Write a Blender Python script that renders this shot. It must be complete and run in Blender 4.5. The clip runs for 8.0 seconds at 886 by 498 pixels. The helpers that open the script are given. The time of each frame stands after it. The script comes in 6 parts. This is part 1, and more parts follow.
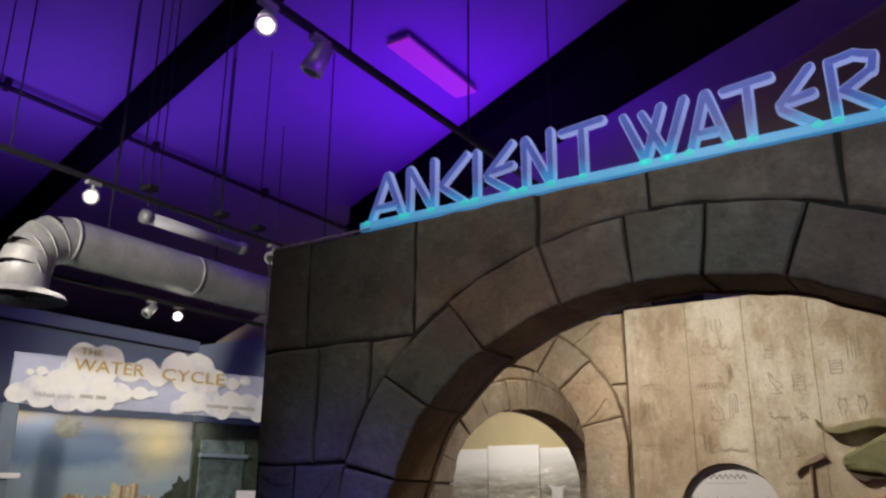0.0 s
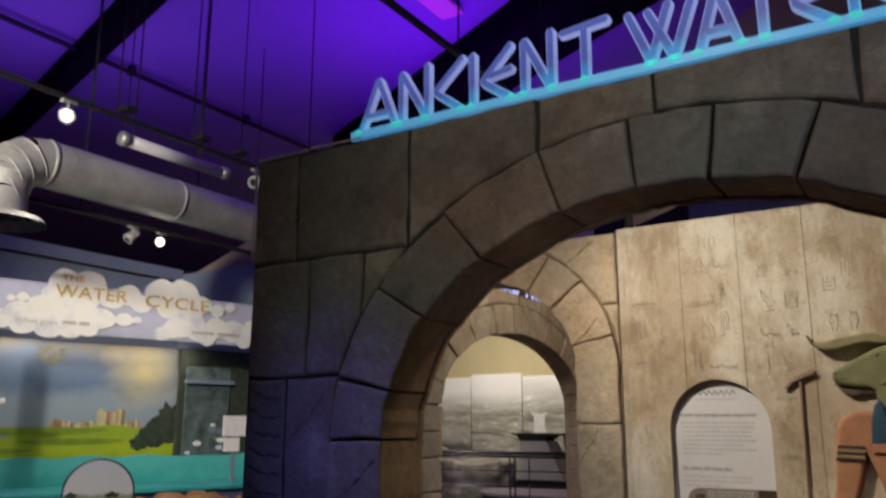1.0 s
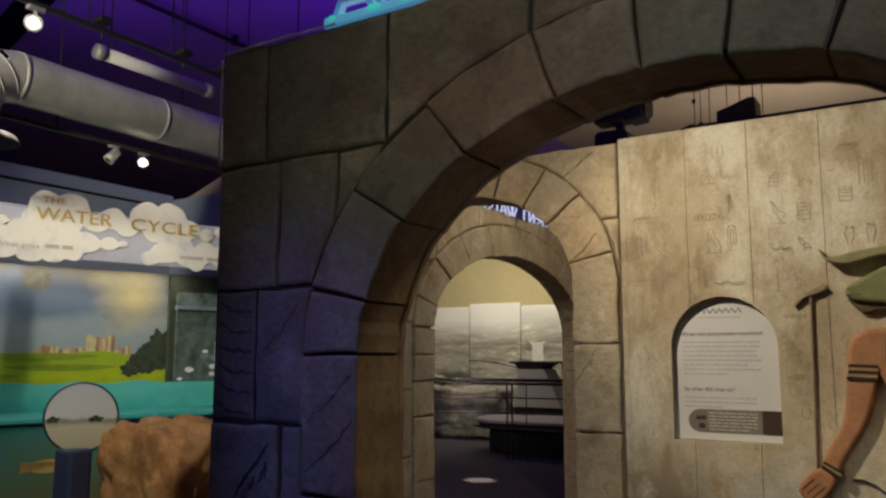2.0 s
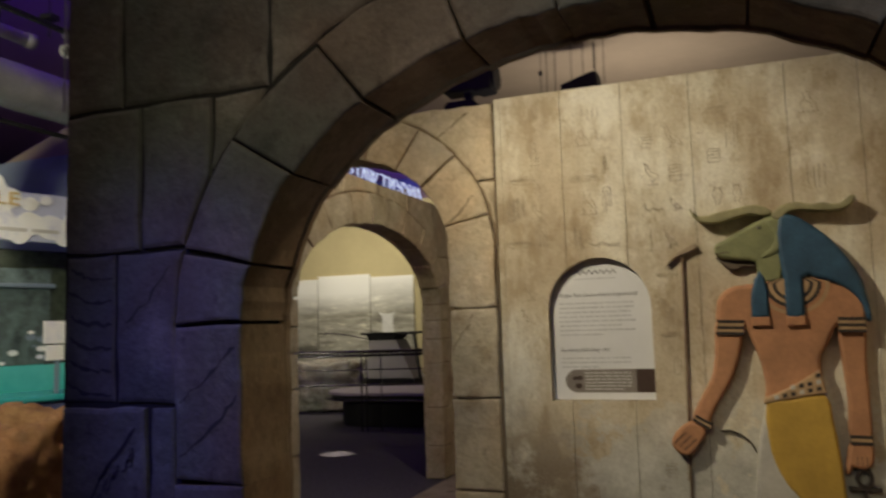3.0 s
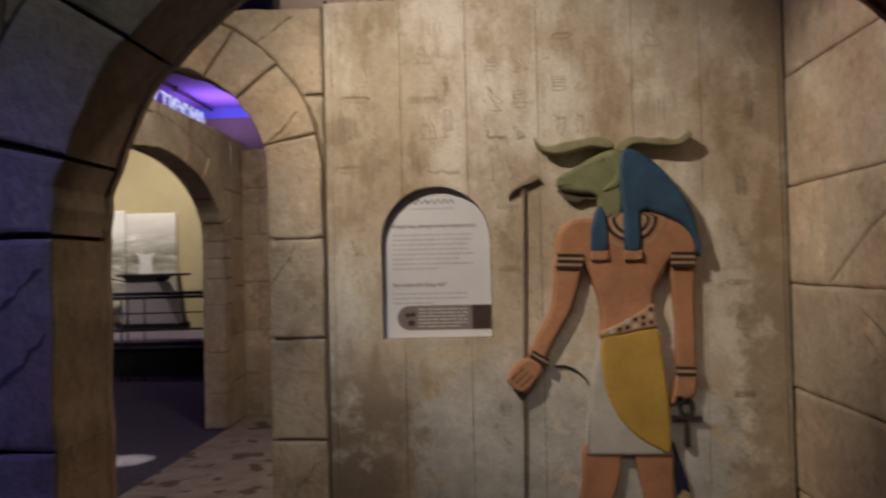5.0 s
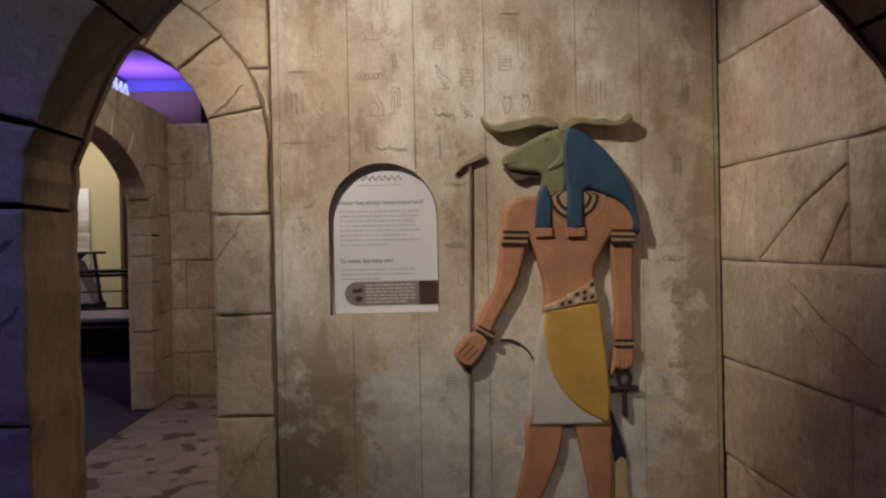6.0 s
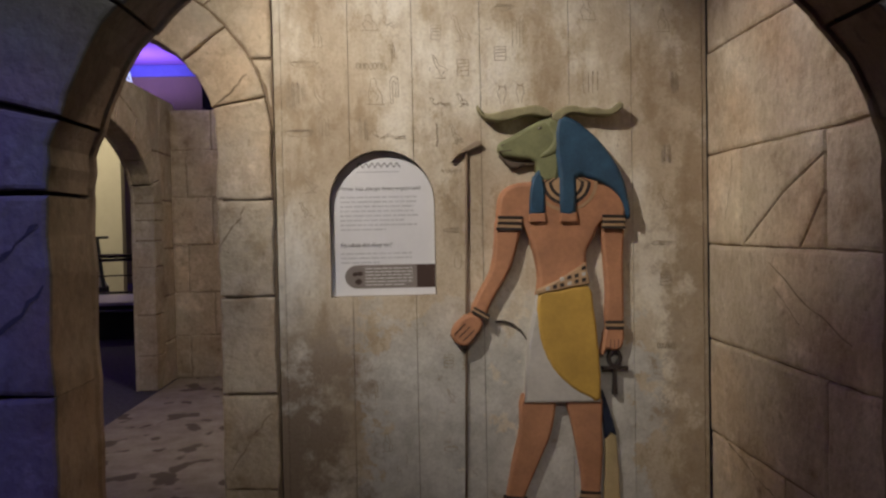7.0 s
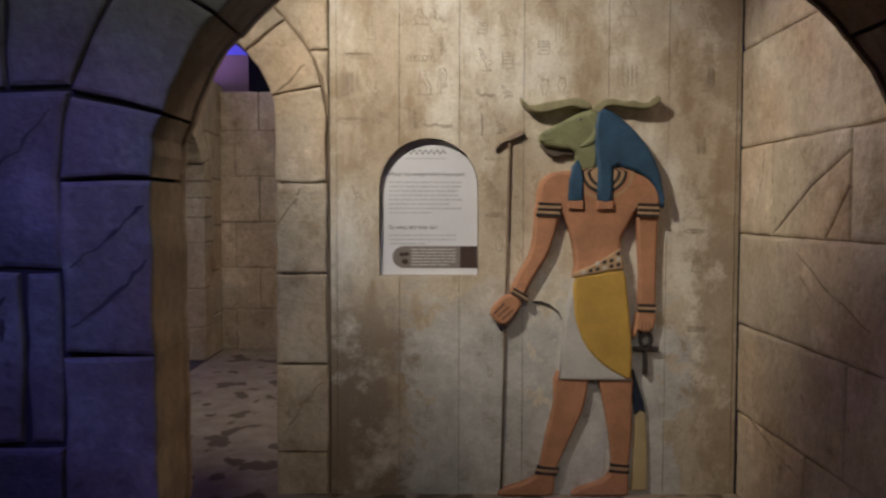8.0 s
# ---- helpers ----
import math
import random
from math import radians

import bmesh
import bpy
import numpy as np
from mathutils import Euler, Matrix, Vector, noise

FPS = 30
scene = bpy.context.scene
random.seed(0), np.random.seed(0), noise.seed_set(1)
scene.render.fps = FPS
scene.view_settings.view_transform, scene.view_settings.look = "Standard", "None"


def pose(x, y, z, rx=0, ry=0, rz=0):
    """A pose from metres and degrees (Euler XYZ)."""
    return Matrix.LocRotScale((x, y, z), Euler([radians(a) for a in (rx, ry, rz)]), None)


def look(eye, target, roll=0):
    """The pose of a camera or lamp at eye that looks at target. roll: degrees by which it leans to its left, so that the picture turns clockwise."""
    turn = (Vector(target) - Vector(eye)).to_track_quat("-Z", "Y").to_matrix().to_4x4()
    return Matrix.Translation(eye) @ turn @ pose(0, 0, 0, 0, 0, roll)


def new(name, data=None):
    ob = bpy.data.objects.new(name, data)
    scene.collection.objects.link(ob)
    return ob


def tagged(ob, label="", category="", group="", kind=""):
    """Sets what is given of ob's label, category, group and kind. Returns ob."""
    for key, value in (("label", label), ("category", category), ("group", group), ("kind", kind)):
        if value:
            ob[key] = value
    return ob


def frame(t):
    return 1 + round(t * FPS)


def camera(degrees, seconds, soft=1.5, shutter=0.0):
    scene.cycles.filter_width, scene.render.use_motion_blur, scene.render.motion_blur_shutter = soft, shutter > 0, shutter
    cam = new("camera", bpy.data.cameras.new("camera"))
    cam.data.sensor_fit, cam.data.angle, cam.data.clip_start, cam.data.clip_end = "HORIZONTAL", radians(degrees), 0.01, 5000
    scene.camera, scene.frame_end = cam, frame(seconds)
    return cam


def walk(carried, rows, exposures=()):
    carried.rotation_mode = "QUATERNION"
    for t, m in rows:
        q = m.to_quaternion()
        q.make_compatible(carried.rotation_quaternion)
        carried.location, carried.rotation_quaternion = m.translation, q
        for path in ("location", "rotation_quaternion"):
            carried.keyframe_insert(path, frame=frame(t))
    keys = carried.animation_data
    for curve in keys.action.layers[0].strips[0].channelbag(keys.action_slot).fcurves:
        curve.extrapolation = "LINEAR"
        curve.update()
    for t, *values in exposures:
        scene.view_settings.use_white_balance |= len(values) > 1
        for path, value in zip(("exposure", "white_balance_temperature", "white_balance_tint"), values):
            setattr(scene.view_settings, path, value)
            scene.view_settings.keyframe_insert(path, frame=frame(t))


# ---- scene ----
cam = camera(58.4, 8.0, soft=2.4, shutter=0.5)
PATH = [
    (0, (0.157, 0.047, 1.542), (-0.894, 1.642, 2.132), 0.4),
    (0.5, (0.104, 0.065, 1.507), (-0.938, 1.684, 2.048), 0.7),
    (1, (0.066, 0.106, 1.481), (-0.969, 1.762, 1.912), 0.1),
    (1.2, (0.058, 0.141, 1.472), (-0.976, 1.81, 1.851), 0.0),
    (2.3, (-0.066, 0.4, 1.414), (-1.109, 2.089, 1.654), 0.3),
    (2.5, (-0.098, 0.405, 1.409), (-1.079, 2.134, 1.635), 0.1),
    (3, (-0.248, 0.446, 1.405), (-0.948, 2.309, 1.598), -1.8),
    (3.5, (-0.336, 0.487, 1.391), (-0.917, 2.398, 1.491), -2.7),
    (4, (-0.396, 0.583, 1.378), (-0.865, 2.525, 1.46), -2.0),
    (4.5, (-0.492, 0.701, 1.359), (-0.823, 2.671, 1.443), -1.6),
    (5, (-0.638, 0.721, 1.357), (-0.754, 2.718, 1.398), -1.3),
    (5.2, (-0.672, 0.699, 1.352), (-0.689, 2.699, 1.375), -1.7),
    (6.5, (-0.777, 0.659, 1.344), (-0.683, 2.656, 1.315), -1.1),
    (7, (-0.751, 0.557, 1.342), (-0.664, 2.554, 1.291), -1.1),
    (7.5, (-0.747, 0.443, 1.34), (-0.687, 2.44, 1.263), -0.4),
    (8, (-0.805, 0.346, 1.359), (-0.8, 2.343, 1.26), 0.1),
]
EXPOSURES = [(0, -0.32, 6450, 15), (1.2, -0.36, 6750, 13), (2.5, -0.57, 7450, 5), (3.5, -0.47, 6750, 7), (4.5, -0.52, 6400, 14), (5.2, -0.46, 6700, 18), (6.5, -0.34, 6250, 17), (8, -0.23, 6150, 14)]
walk(cam, [(t, look(eye, target, roll)) for t, eye, target, roll in PATH], EXPOSURES)

# ---- light ----
world = bpy.data.worlds.new("hall_dark")
world.use_nodes = True
world.node_tree.nodes["Background"].inputs[0].default_value = (0.02, 0.018, 0.03, 1)
world.node_tree.nodes["Background"].inputs[1].default_value = 0.3
scene.world = world


def spot(name, eye, target, watts, colour, degrees, blend=0.6, size=0.05):
    lamp = bpy.data.lights.new(name, "SPOT")
    lamp.energy, lamp.color, lamp.spot_size, lamp.spot_blend, lamp.shadow_soft_size = watts, colour, radians(degrees), blend, size
    ob = new(name, lamp)
    ob.matrix_world = look(eye, target)
    return ob


def area(name, eye, target, watts, colour, sx, sy):
    lamp = bpy.data.lights.new(name, "AREA")
    lamp.shape, lamp.energy, lamp.color, lamp.size, lamp.size_y = "RECTANGLE", watts, colour, sx, sy
    ob = new(name, lamp)
    ob.matrix_world = look(eye, target)
    return ob


WARM, NEUTRAL, PURPLE, BLUE = (1.0, 0.90, 0.735), (1.0, 0.93, 0.78), (0.23, 0.008, 1.0), (0.08, 0.09, 1.0)
HALL_TOP = 6.0
# warm spots on the carved room: track lamps and two added lamps
spot("room_spot", (-2.20, 2.08, 3.56), (-0.48, 4.06, 1.76), 410, WARM, 46, 1.0, 0.06)
spot("side_spot", (-2.20, 2.90, 3.56), (0.60, 3.30, 1.90), 225, WARM, 30, 1.0)
spot("pillar_spot", (-2.26, 2.05, 3.56), (-1.62, 4.06, 1.78), 128, WARM, 40, 1.0)
# next two have no fitting: added to brighten the arch soffit and the passage
spot("soffit_fill", (0.25, 2.95, 3.5), (-1.40, 2.40, 1.60), 76, WARM, 56, 1.0, 0.12)
spot("passage_spot", (-1.2, 4.8, 3.6), (-2.95, 6.8, 0.9), 145, WARM, 96, 0.9)
spot("lilac_spot", (-4.88, 6.55, 3.62), (-2.50, 7.97, 2.36), 72, (0.80, 0.68, 1.0), 20, 0.7, 0.02)
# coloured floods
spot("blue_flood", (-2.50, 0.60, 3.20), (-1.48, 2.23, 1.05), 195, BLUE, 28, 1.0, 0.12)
spot("cool_flood", (2.6, -0.6, 2.3), (0.15, 2.23, 2.02), 200, (0.58, 0.76, 1.0), 30, 1.0, 0.10)
area("ceiling_wash", (-4.4, 7.0, 4.3), (-4.8, 7.2, HALL_TOP), 80, PURPLE, 2.6, 2.6)
area("ceiling_wash", (-8.0, 4.6, 4.3), (-8.0, 4.8, HALL_TOP), 36, (0.30, 0.12, 1.0), 2.6, 2.6)
area("ceiling_wash", (-0.9, 2.42, 2.80), (-0.9, 2.47, HALL_TOP), 24, PURPLE, 1.6, 0.1)
area("ceiling_wash", (-7.6, 21.4, 4.9), (-7.6, 21.5, HALL_TOP), 75, (0.46, 0.30, 1.0), 1.6, 0.8)
area("ceiling_wash", (-1.9, 5.0, 2.75), (-1.95, 5.4, HALL_TOP), 4, (0.6, 0.45, 1.0), 0.5, 0.3)
# neutral hall and gallery lights, several of them unseen fill
# three unseen fills, added to lift the front wall, duct and exhibit
area("hall_fill", (-1.3, 0.2, 5.3), (-1.2, 2.25, 1.2), 13, NEUTRAL, 2.4, 0.4)
spot("hall_fill_spot", (-0.8, -1.4, 3.9), (-0.84, 2.23, 1.94), 200, NEUTRAL, 38, 1.0, 0.25)
spot("hall_fill_spot", (-3.7, -0.9, 3.5), (-5.9, 4.4, 2.75), 1750, (1.0, 0.95, 0.80), 40, 0.9, 0.25)
spot("exhibit_spot", (-4.88, 3.17, 3.50), (-5.9, 3.6, 1.0), 90, NEUTRAL, 60, 0.7)
spot("exhibit_spot", (-5.30, 4.76, 3.10), (-6.6, 4.6, 1.6), 30, NEUTRAL, 110, 0.8)
# this one has no fitting; added to brighten the boulder
spot("exhibit_spot", (-3.60, 1.60, 3.60), (-4.6, 3.9, 0.7), 330, NEUTRAL, 60, 0.9)
area("case_light", (-6.95, 4.9, 2.22), (-7.5, 5.1, 1.2), 6, (1.0, 0.94, 0.80), 2.2, 0.15)
# unseen area fills, added for the murals and the ceiling behind the beam
area("gallery_fill", (-7.6, 13.7, 4.0), (-8.0, 15.6, 0.9), 150, NEUTRAL, 5.0, 0.4)
area("ceiling_fill", (-1.8, 13.7, 3.3), (-1.8, 15.0, HALL_TOP), 95, (1.0, 0.91, 0.88), 2.4, 0.45)
spot("gallery_spot", (-4.66, 8.56, 4.2), (-4.66, 8.56, 0), 1900, NEUTRAL, 5.0, 0.2)
spot("gallery_spot", (-3.29, 6.33, 4.2), (-3.29, 6.33, 0), 1900, NEUTRAL, 5.0, 0.2)
# extra spot without a known source, put in to lighten the platform
spot("gallery_spot", (-6.3, 9.6, 4.2), (-6.4, 11.9, 0.5), 60, (1.0, 0.93, 0.86), 70, 0.8)


# ---- materials ----
def material(name, rough=0.8, metal=0.0):
    m = bpy.data.materials.new(name)
    m.use_nodes = True
    n, l = m.node_tree.nodes, m.node_tree.links
    b = n["Principled BSDF"]
    b.inputs["Roughness"].default_value, b.inputs["Metallic"].default_value = rough, metal
    return m, n, l, b


def noise_tex(n, l, scale, detail=5.0, rough=0.6, stretch=None):
    tex = n.new("ShaderNodeTexNoise")
    tex.inputs["Scale"].default_value, tex.inputs["Detail"].default_value, tex.inputs["Roughness"].default_value = scale, detail, rough
    pos = n.new("ShaderNodeNewGeometry")
    if stretch:
        mp = n.new("ShaderNodeMapping")
        mp.inputs["Scale"].default_value = stretch
        l.new(pos.outputs["Position"], mp.inputs["Vector"])
        l.new(mp.outputs["Vector"], tex.inputs["Vector"])
    else:
        l.new(pos.outputs["Position"], tex.inputs["Vector"])
    return tex.outputs["Fac"]


def ramp(n, l, fac, stops):
    r = n.new("ShaderNodeValToRGB")
    e = r.color_ramp.elements
    while len(e) < len(stops):
        e.new(0.5)
    for el, (p, c) in zip(e, stops):
        el.position, el.color = p, (*c, 1)
    l.new(fac, r.inputs["Fac"])
    return r.outputs["Color"]


def mix(n, l, a, b, fac, mode="MIX"):
    m = n.new("ShaderNodeMix")
    m.data_type, m.blend_type = "RGBA", mode
    for sock, v in ((m.inputs[0], fac), (m.inputs[6], a), (m.inputs[7], b)):
        if isinstance(v, (int, float)):
            sock.default_value = v
        elif isinstance(v, tuple):
            sock.default_value = (*v, 1)
        else:
            l.new(v, sock)
    return m.outputs[2]


def bump(n, l, b, height, strength, distance):
    k = n.new("ShaderNodeBump")
    k.inputs["Strength"].default_value, k.inputs["Distance"].default_value = strength, distance
    l.new(height, k.inputs["Height"])
    if b.inputs["Normal"].is_linked:
        l.new(b.inputs["Normal"].links[0].from_socket, k.inputs["Normal"])
    l.new(k.outputs["Normal"], b.inputs["Normal"])


def stone(name, dark, mid, light, tint=0.25, rough=0.85, relief=0.012, warm=(1.05, 0.95, 0.88), cool=(0.93, 1.02, 0.96), flaky=0.8):
    """Painted cast stone: blotches, grain, a tint of its own for each piece, chisel relief."""
    m, n, l, b = material(name, rough)
    blot = ramp(n, l, noise_tex(n, l, 3.2, 8, 0.70), [(0.32, dark), (0.47, mid), (0.54, mid), (0.66, light)])
    flake = ramp(n, l, noise_tex(n, l, 7.5, 9, 0.74, (1.0, 1.0, 0.8)), [(0.47, (0.80, 0.76, 0.71)), (0.51, (1, 1, 1)), (0.60, (1.06, 1.06, 1.05))])
    blot = mix(n, l, blot, flake, flaky, "MULTIPLY")
    hue = ramp(n, l, noise_tex(n, l, 1.7, 3, 0.5), [(0.38, warm), (0.5, (1, 1, 1)), (0.62, cool)])
    blot = mix(n, l, blot, hue, 1.0, "MULTIPLY")
    grain = ramp(n, l, noise_tex(n, l, 42, 4, 0.7), [(0.25, (0.74, 0.73, 0.72)), (0.6, (1, 1, 1))])
    col = mix(n, l, blot, grain, 0.75, "MULTIPLY")
    info = n.new("ShaderNodeObjectInfo")
    own = ramp(n, l, info.outputs["Random"], [(0.0, (0.72, 0.70, 0.70)), (0.5, (1.0, 0.97, 0.93)), (1.0, (1.2, 1.12, 1.0))])
    col = mix(n, l, col, own, min(1, tint * 2.4), "MULTIPLY")
    pits = ramp(n, l, noise_tex(n, l, 22, 3, 0.5, (1.0, 1.0, 0.7)), [(0.30, (0.40, 0.34, 0.28)), (0.36, (1, 1, 1))])
    col = mix(n, l, col, pits, 0.35, "MULTIPLY")
    l.new(col, b.inputs["Base Color"])
    bump(n, l, b, noise_tex(n, l, 6, 5, 0.6), 0.9, relief * 2)
    bump(n, l, b, noise_tex(n, l, 60, 4, 0.7), 0.6, 0.003)
    return m


def plain(name, colour, rough=0.6, metal=0.0, vary=0.12, scale=8.0, bumpiness=0.0):
    m, n, l, b = material(name, rough, metal)
    lo = tuple(c * (1 - vary) for c in colour)
    hi = tuple(min(1, c * (1 + vary)) for c in colour)
    col = ramp(n, l, noise_tex(n, l, scale, 5, 0.6), [(0.3, lo), (0.7, hi)])
    fine = ramp(n, l, noise_tex(n, l, scale * 9, 3, 0.6), [(0.3, (1 - vary,) * 3), (0.65, (1, 1, 1))])
    l.new(mix(n, l, col, fine, 0.6, "MULTIPLY"), b.inputs["Base Color"])
    if bumpiness:
        bump(n, l, b, noise_tex(n, l, scale * 5, 4, 0.6), 0.6, bumpiness)
    return m


def glow(name, colour, strength, base=None):
    m, n, l, b = material(name, 0.4)
    b.inputs["Base Color"].default_value = (*(base or colour), 1)
    b.inputs["Emission Color"].default_value = (*colour, 1)
    b.inputs["Emission Strength"].default_value = strength
    return m


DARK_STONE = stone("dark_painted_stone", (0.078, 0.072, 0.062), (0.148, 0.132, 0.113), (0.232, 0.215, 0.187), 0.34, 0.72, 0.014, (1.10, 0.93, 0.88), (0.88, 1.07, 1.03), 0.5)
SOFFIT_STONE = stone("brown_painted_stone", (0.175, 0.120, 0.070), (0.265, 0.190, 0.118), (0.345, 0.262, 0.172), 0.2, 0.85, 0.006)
SAND_STONE = stone("sand_painted_stone", (0.40, 0.305, 0.20), (0.60, 0.51, 0.372), (0.79, 0.70, 0.55), 0.15, 0.85, 0.016, (1.03, 0.96, 0.90), (0.99, 1.0, 0.97), 0.50)
MORTAR = plain("dark_joint", (0.026, 0.023, 0.020), 0.95)
SAND_JOINT = plain("brown_joint", (0.26, 0.19, 0.12), 0.95)
CARPET = plain("dark_carpet", (0.085, 0.074, 0.096), 0.95, 0, 0.45, 26, 0.004)
CREAM = plain("cream_wall_paint", (0.44, 0.375, 0.215), 0.75, 0, 0.06, 1.5)
BLUE_WALL = plain("grey_blue_wall_paint", (0.30, 0.37, 0.45), 0.7, 0, 0.1, 1.2)
TAN_WALL = plain("tan_wall_paint", (0.45, 0.36, 0.26), 0.75, 0, 0.06, 1.5)
# violet tint: part of the purple wash is put into the ceiling colour
CEILING = plain("violet_tinted_ceiling", (0.34, 0.20, 0.56), 0.8, 0, 0.06, 0.8)
BEAM_BLACK = plain("black_beam_paint", (0.004, 0.004, 0.005), 0.9, 0, 0.3)
BEAM_BLACK.node_tree.nodes["Principled BSDF"].inputs["Specular IOR Level"].default_value = 0.05
BLACK = plain("matt_black_paint", (0.012, 0.012, 0.014), 0.6, 0, 0.3)


# ---- building helpers ----
def obj(name, bm, mats, parent=None, label="", smooth=False):
    me = bpy.data.meshes.new(name)
    bmesh.ops.recalc_face_normals(bm, faces=bm.faces)
    if smooth:
        for f in bm.faces:
            f.smooth = True
    bm.to_mesh(me)
    bm.free()
    for m in mats if isinstance(mats, (list, tuple)) else (mats,):
        me.materials.append(m)
    ob = new(name, me)
    if parent is not None:
        ob.parent = parent
    if label:
        ob["label"] = label
    return ob


def part(name, bm, mats, parent, label="", smooth=False):
    return obj(name, bm, mats, parent, label, smooth)


def thing(name, label, category, group=""):
    return tagged(new(name), label, category, group)


def box(bm, x0, y0, z0, x1, y1, z1, bevel=0.0, mat=0):
    r = bmesh.ops.create_cube(bm, size=1.0)
    for v in r["verts"]:
        v.co = Vector(((x0 + x1) / 2 + v.co.x * (x1 - x0), (y0 + y1) / 2 + v.co.y * (y1 - y0), (z0 + z1) / 2 + v.co.z * (z1 - z0)))
    faces = {f for v in r["verts"] for f in v.link_faces}
    for f in faces:
        f.material_index = mat
    if bevel:
        edges = list({e for f in faces for e in f.edges})
        out = bmesh.ops.bevel(bm, geom=edges, offset=bevel, segments=2, affect="EDGES", profile=0.5)
        for f in out["faces"]:
            f.material_index = mat
    return bm


def boxed(*a, **k):
    return box(bmesh.new(), *a, **k)


def tube(bm, points, radius, sides=10, mat=0, caps=True, radii=None):
    """A round bar along a line of points."""
    pts = [Vector(p) for p in points]
    rings, up = [], None
    for i, p in enumerate(pts):
        d = (pts[min(i + 1, len(pts) - 1)] - pts[max(i - 1, 0)]).normalized()
        if up is None:
            up = d.orthogonal().normalized()
        up = (up - d * up.dot(d)).normalized()
        side = d.cross(up)
        r = radii[i] if radii else radius
        rings.append([bm.verts.new(p + (up * math.cos(a) + side * math.sin(a)) * r) for a in (2 * math.pi * k / sides for k in range(sides))])
    for a, b in zip(rings, rings[1:]):
        for k in range(sides):
            f = bm.faces.new((a[k], a[(k + 1) % sides], b[(k + 1) % sides], b[k]))
            f.material_index, f.smooth = mat, True
    if caps:
        for ring in (rings[0], rings[-1]):
            bm.faces.new(ring).material_index = mat
    return bm


def inset(poly, d):
    """The outline moved inwards by d (counter-clockwise outline)."""
    out, n = [], len(poly)
    for i in range(n):
        p, a, b = Vector(poly[i]), Vector(poly[i - 1]), Vector(poly[(i + 1) % n])
        e0, e1 = (p - a), (b - p)
        if e0.length < 1e-6 or e1.length < 1e-6:
            out.append(p)
            continue
        e0.normalize(), e1.normalize()
        n0, n1 = Vector((-e0.y, e0.x)), Vector((-e1.y, e1.x))
        k = n0 + n1
        k = k / max(0.35, k.dot(k) / 2) if k.length > 1e-4 else n0
        out.append(p + k * d)
    for _ in range(4):  # sides that turned over are closed
        for i in range(n):
            j = (i + 1) % n
            if (out[j] - out[i]).dot(Vector(poly[j]) - Vector(poly[i])) < 0:
                m = (out[i] + out[j]) / 2
                out[i], out[j] = m, m.copy()
    return out


def slab(bm, poly, place, steps, mats=(0,)):
    """A raised outline: rings of (inset, height), the last one closed. place maps (u, v, w) to the world."""
    area2 = sum(poly[i - 1][0] * poly[i][1] - poly[i][0] * poly[i - 1][1] for i in range(len(poly)))
    if area2 < 0:
        poly = poly[::-1]
    rings = []
    for d, w in steps:
        rings.append([bm.verts.new(place(p[0], p[1], w)) for p in inset(poly, d)])
    n = len(poly)
    for k, (a, b) in enumerate(zip(rings, rings[1:])):
        for i in range(n):
            bm.faces.new((a[i], a[(i + 1) % n], b[(i + 1) % n], b[i])).material_index = mats[min(k, len(mats) - 1)]
    bm.faces.new(rings[-1]).material_index = mats[-1]
    return bm


def on_y(y0, sign=-1):
    """Places on a wall that faces -y (sign -1) or +y."""
    return lambda u, v, w: Vector((u, y0 + sign * w, v))


def on_x(x0, sign=1):
    return lambda u, v, w: Vector((x0 + sign * w, u, v))


def rough_outline(poly, rng, amount=0.006, step=0.14):
    """Breaks the sides of a block up, so that its joints waver a little."""
    out, n = [], len(poly)
    for i in range(n):
        a, b = Vector(poly[i]), Vector(poly[(i + 1) % n])
        k = max(1, int((b - a).length / step))
        for j in range(k):
            out.append(a.lerp(b, j / k) + Vector((rng.uniform(-1, 1), rng.uniform(-1, 1))) * amount)
    return out


def outside_oval(x0, x1, z0, z1, c, a, b, zs):
    """The part of a rectangle, all on one side of c, that lies outside an oval arch of centre c, half axes a and b, spring zs."""
    left = (x0 + x1) / 2 < c

    def edge(z):
        t = (z - zs) / b
        return a if t <= 0 else a * math.sqrt(max(0.0, 1 - t * t))
    if left:
        if c - edge(z0) >= x1 - 1e-6:
            return [(x0, z0), (x1, z0), (x1, z1), (x0, z1)]
        if c - edge(z1) <= x0 + 0.01:
            return None
        far = [(c - a * math.cos(radians(t)), zs + b * math.sin(radians(t))) for t in range(0, 91, 3)]
        far = [p for p in far if x0 < p[0] < x1 and z0 < p[1] < z1]
        if c - edge(z0) > x0:
            far.insert(0, (c - edge(z0), z0))
            foot = (x0, z0)
        else:
            foot = (x0, zs + b * math.sqrt(1 - ((x0 - c) / a) ** 2))
        if c - edge(z1) < x1 and z1 < zs + b:
            far.append((c - edge(z1), z1))
        else:
            far += [(x1, zs + b * math.sqrt(max(0.0, 1 - ((x1 - c) / a) ** 2))), (x1, z1)]
        out = far + [(x0, z1), foot]
    else:
        flip = outside_oval(2 * c - x1, 2 * c - x0, z0, z1, c, a, b, zs)
        return None if flip is None else [(2 * c - x, z) for x, z in reversed(flip)]
    clean = []
    for p in out:
        if not clean or (Vector(p) - Vector(clean[-1])).length > 0.004:
            clean.append(p)
    return clean if len(clean) > 2 else None


GAP = 0.007
FACES = {}  # the outline and the height of every block's face, by wall


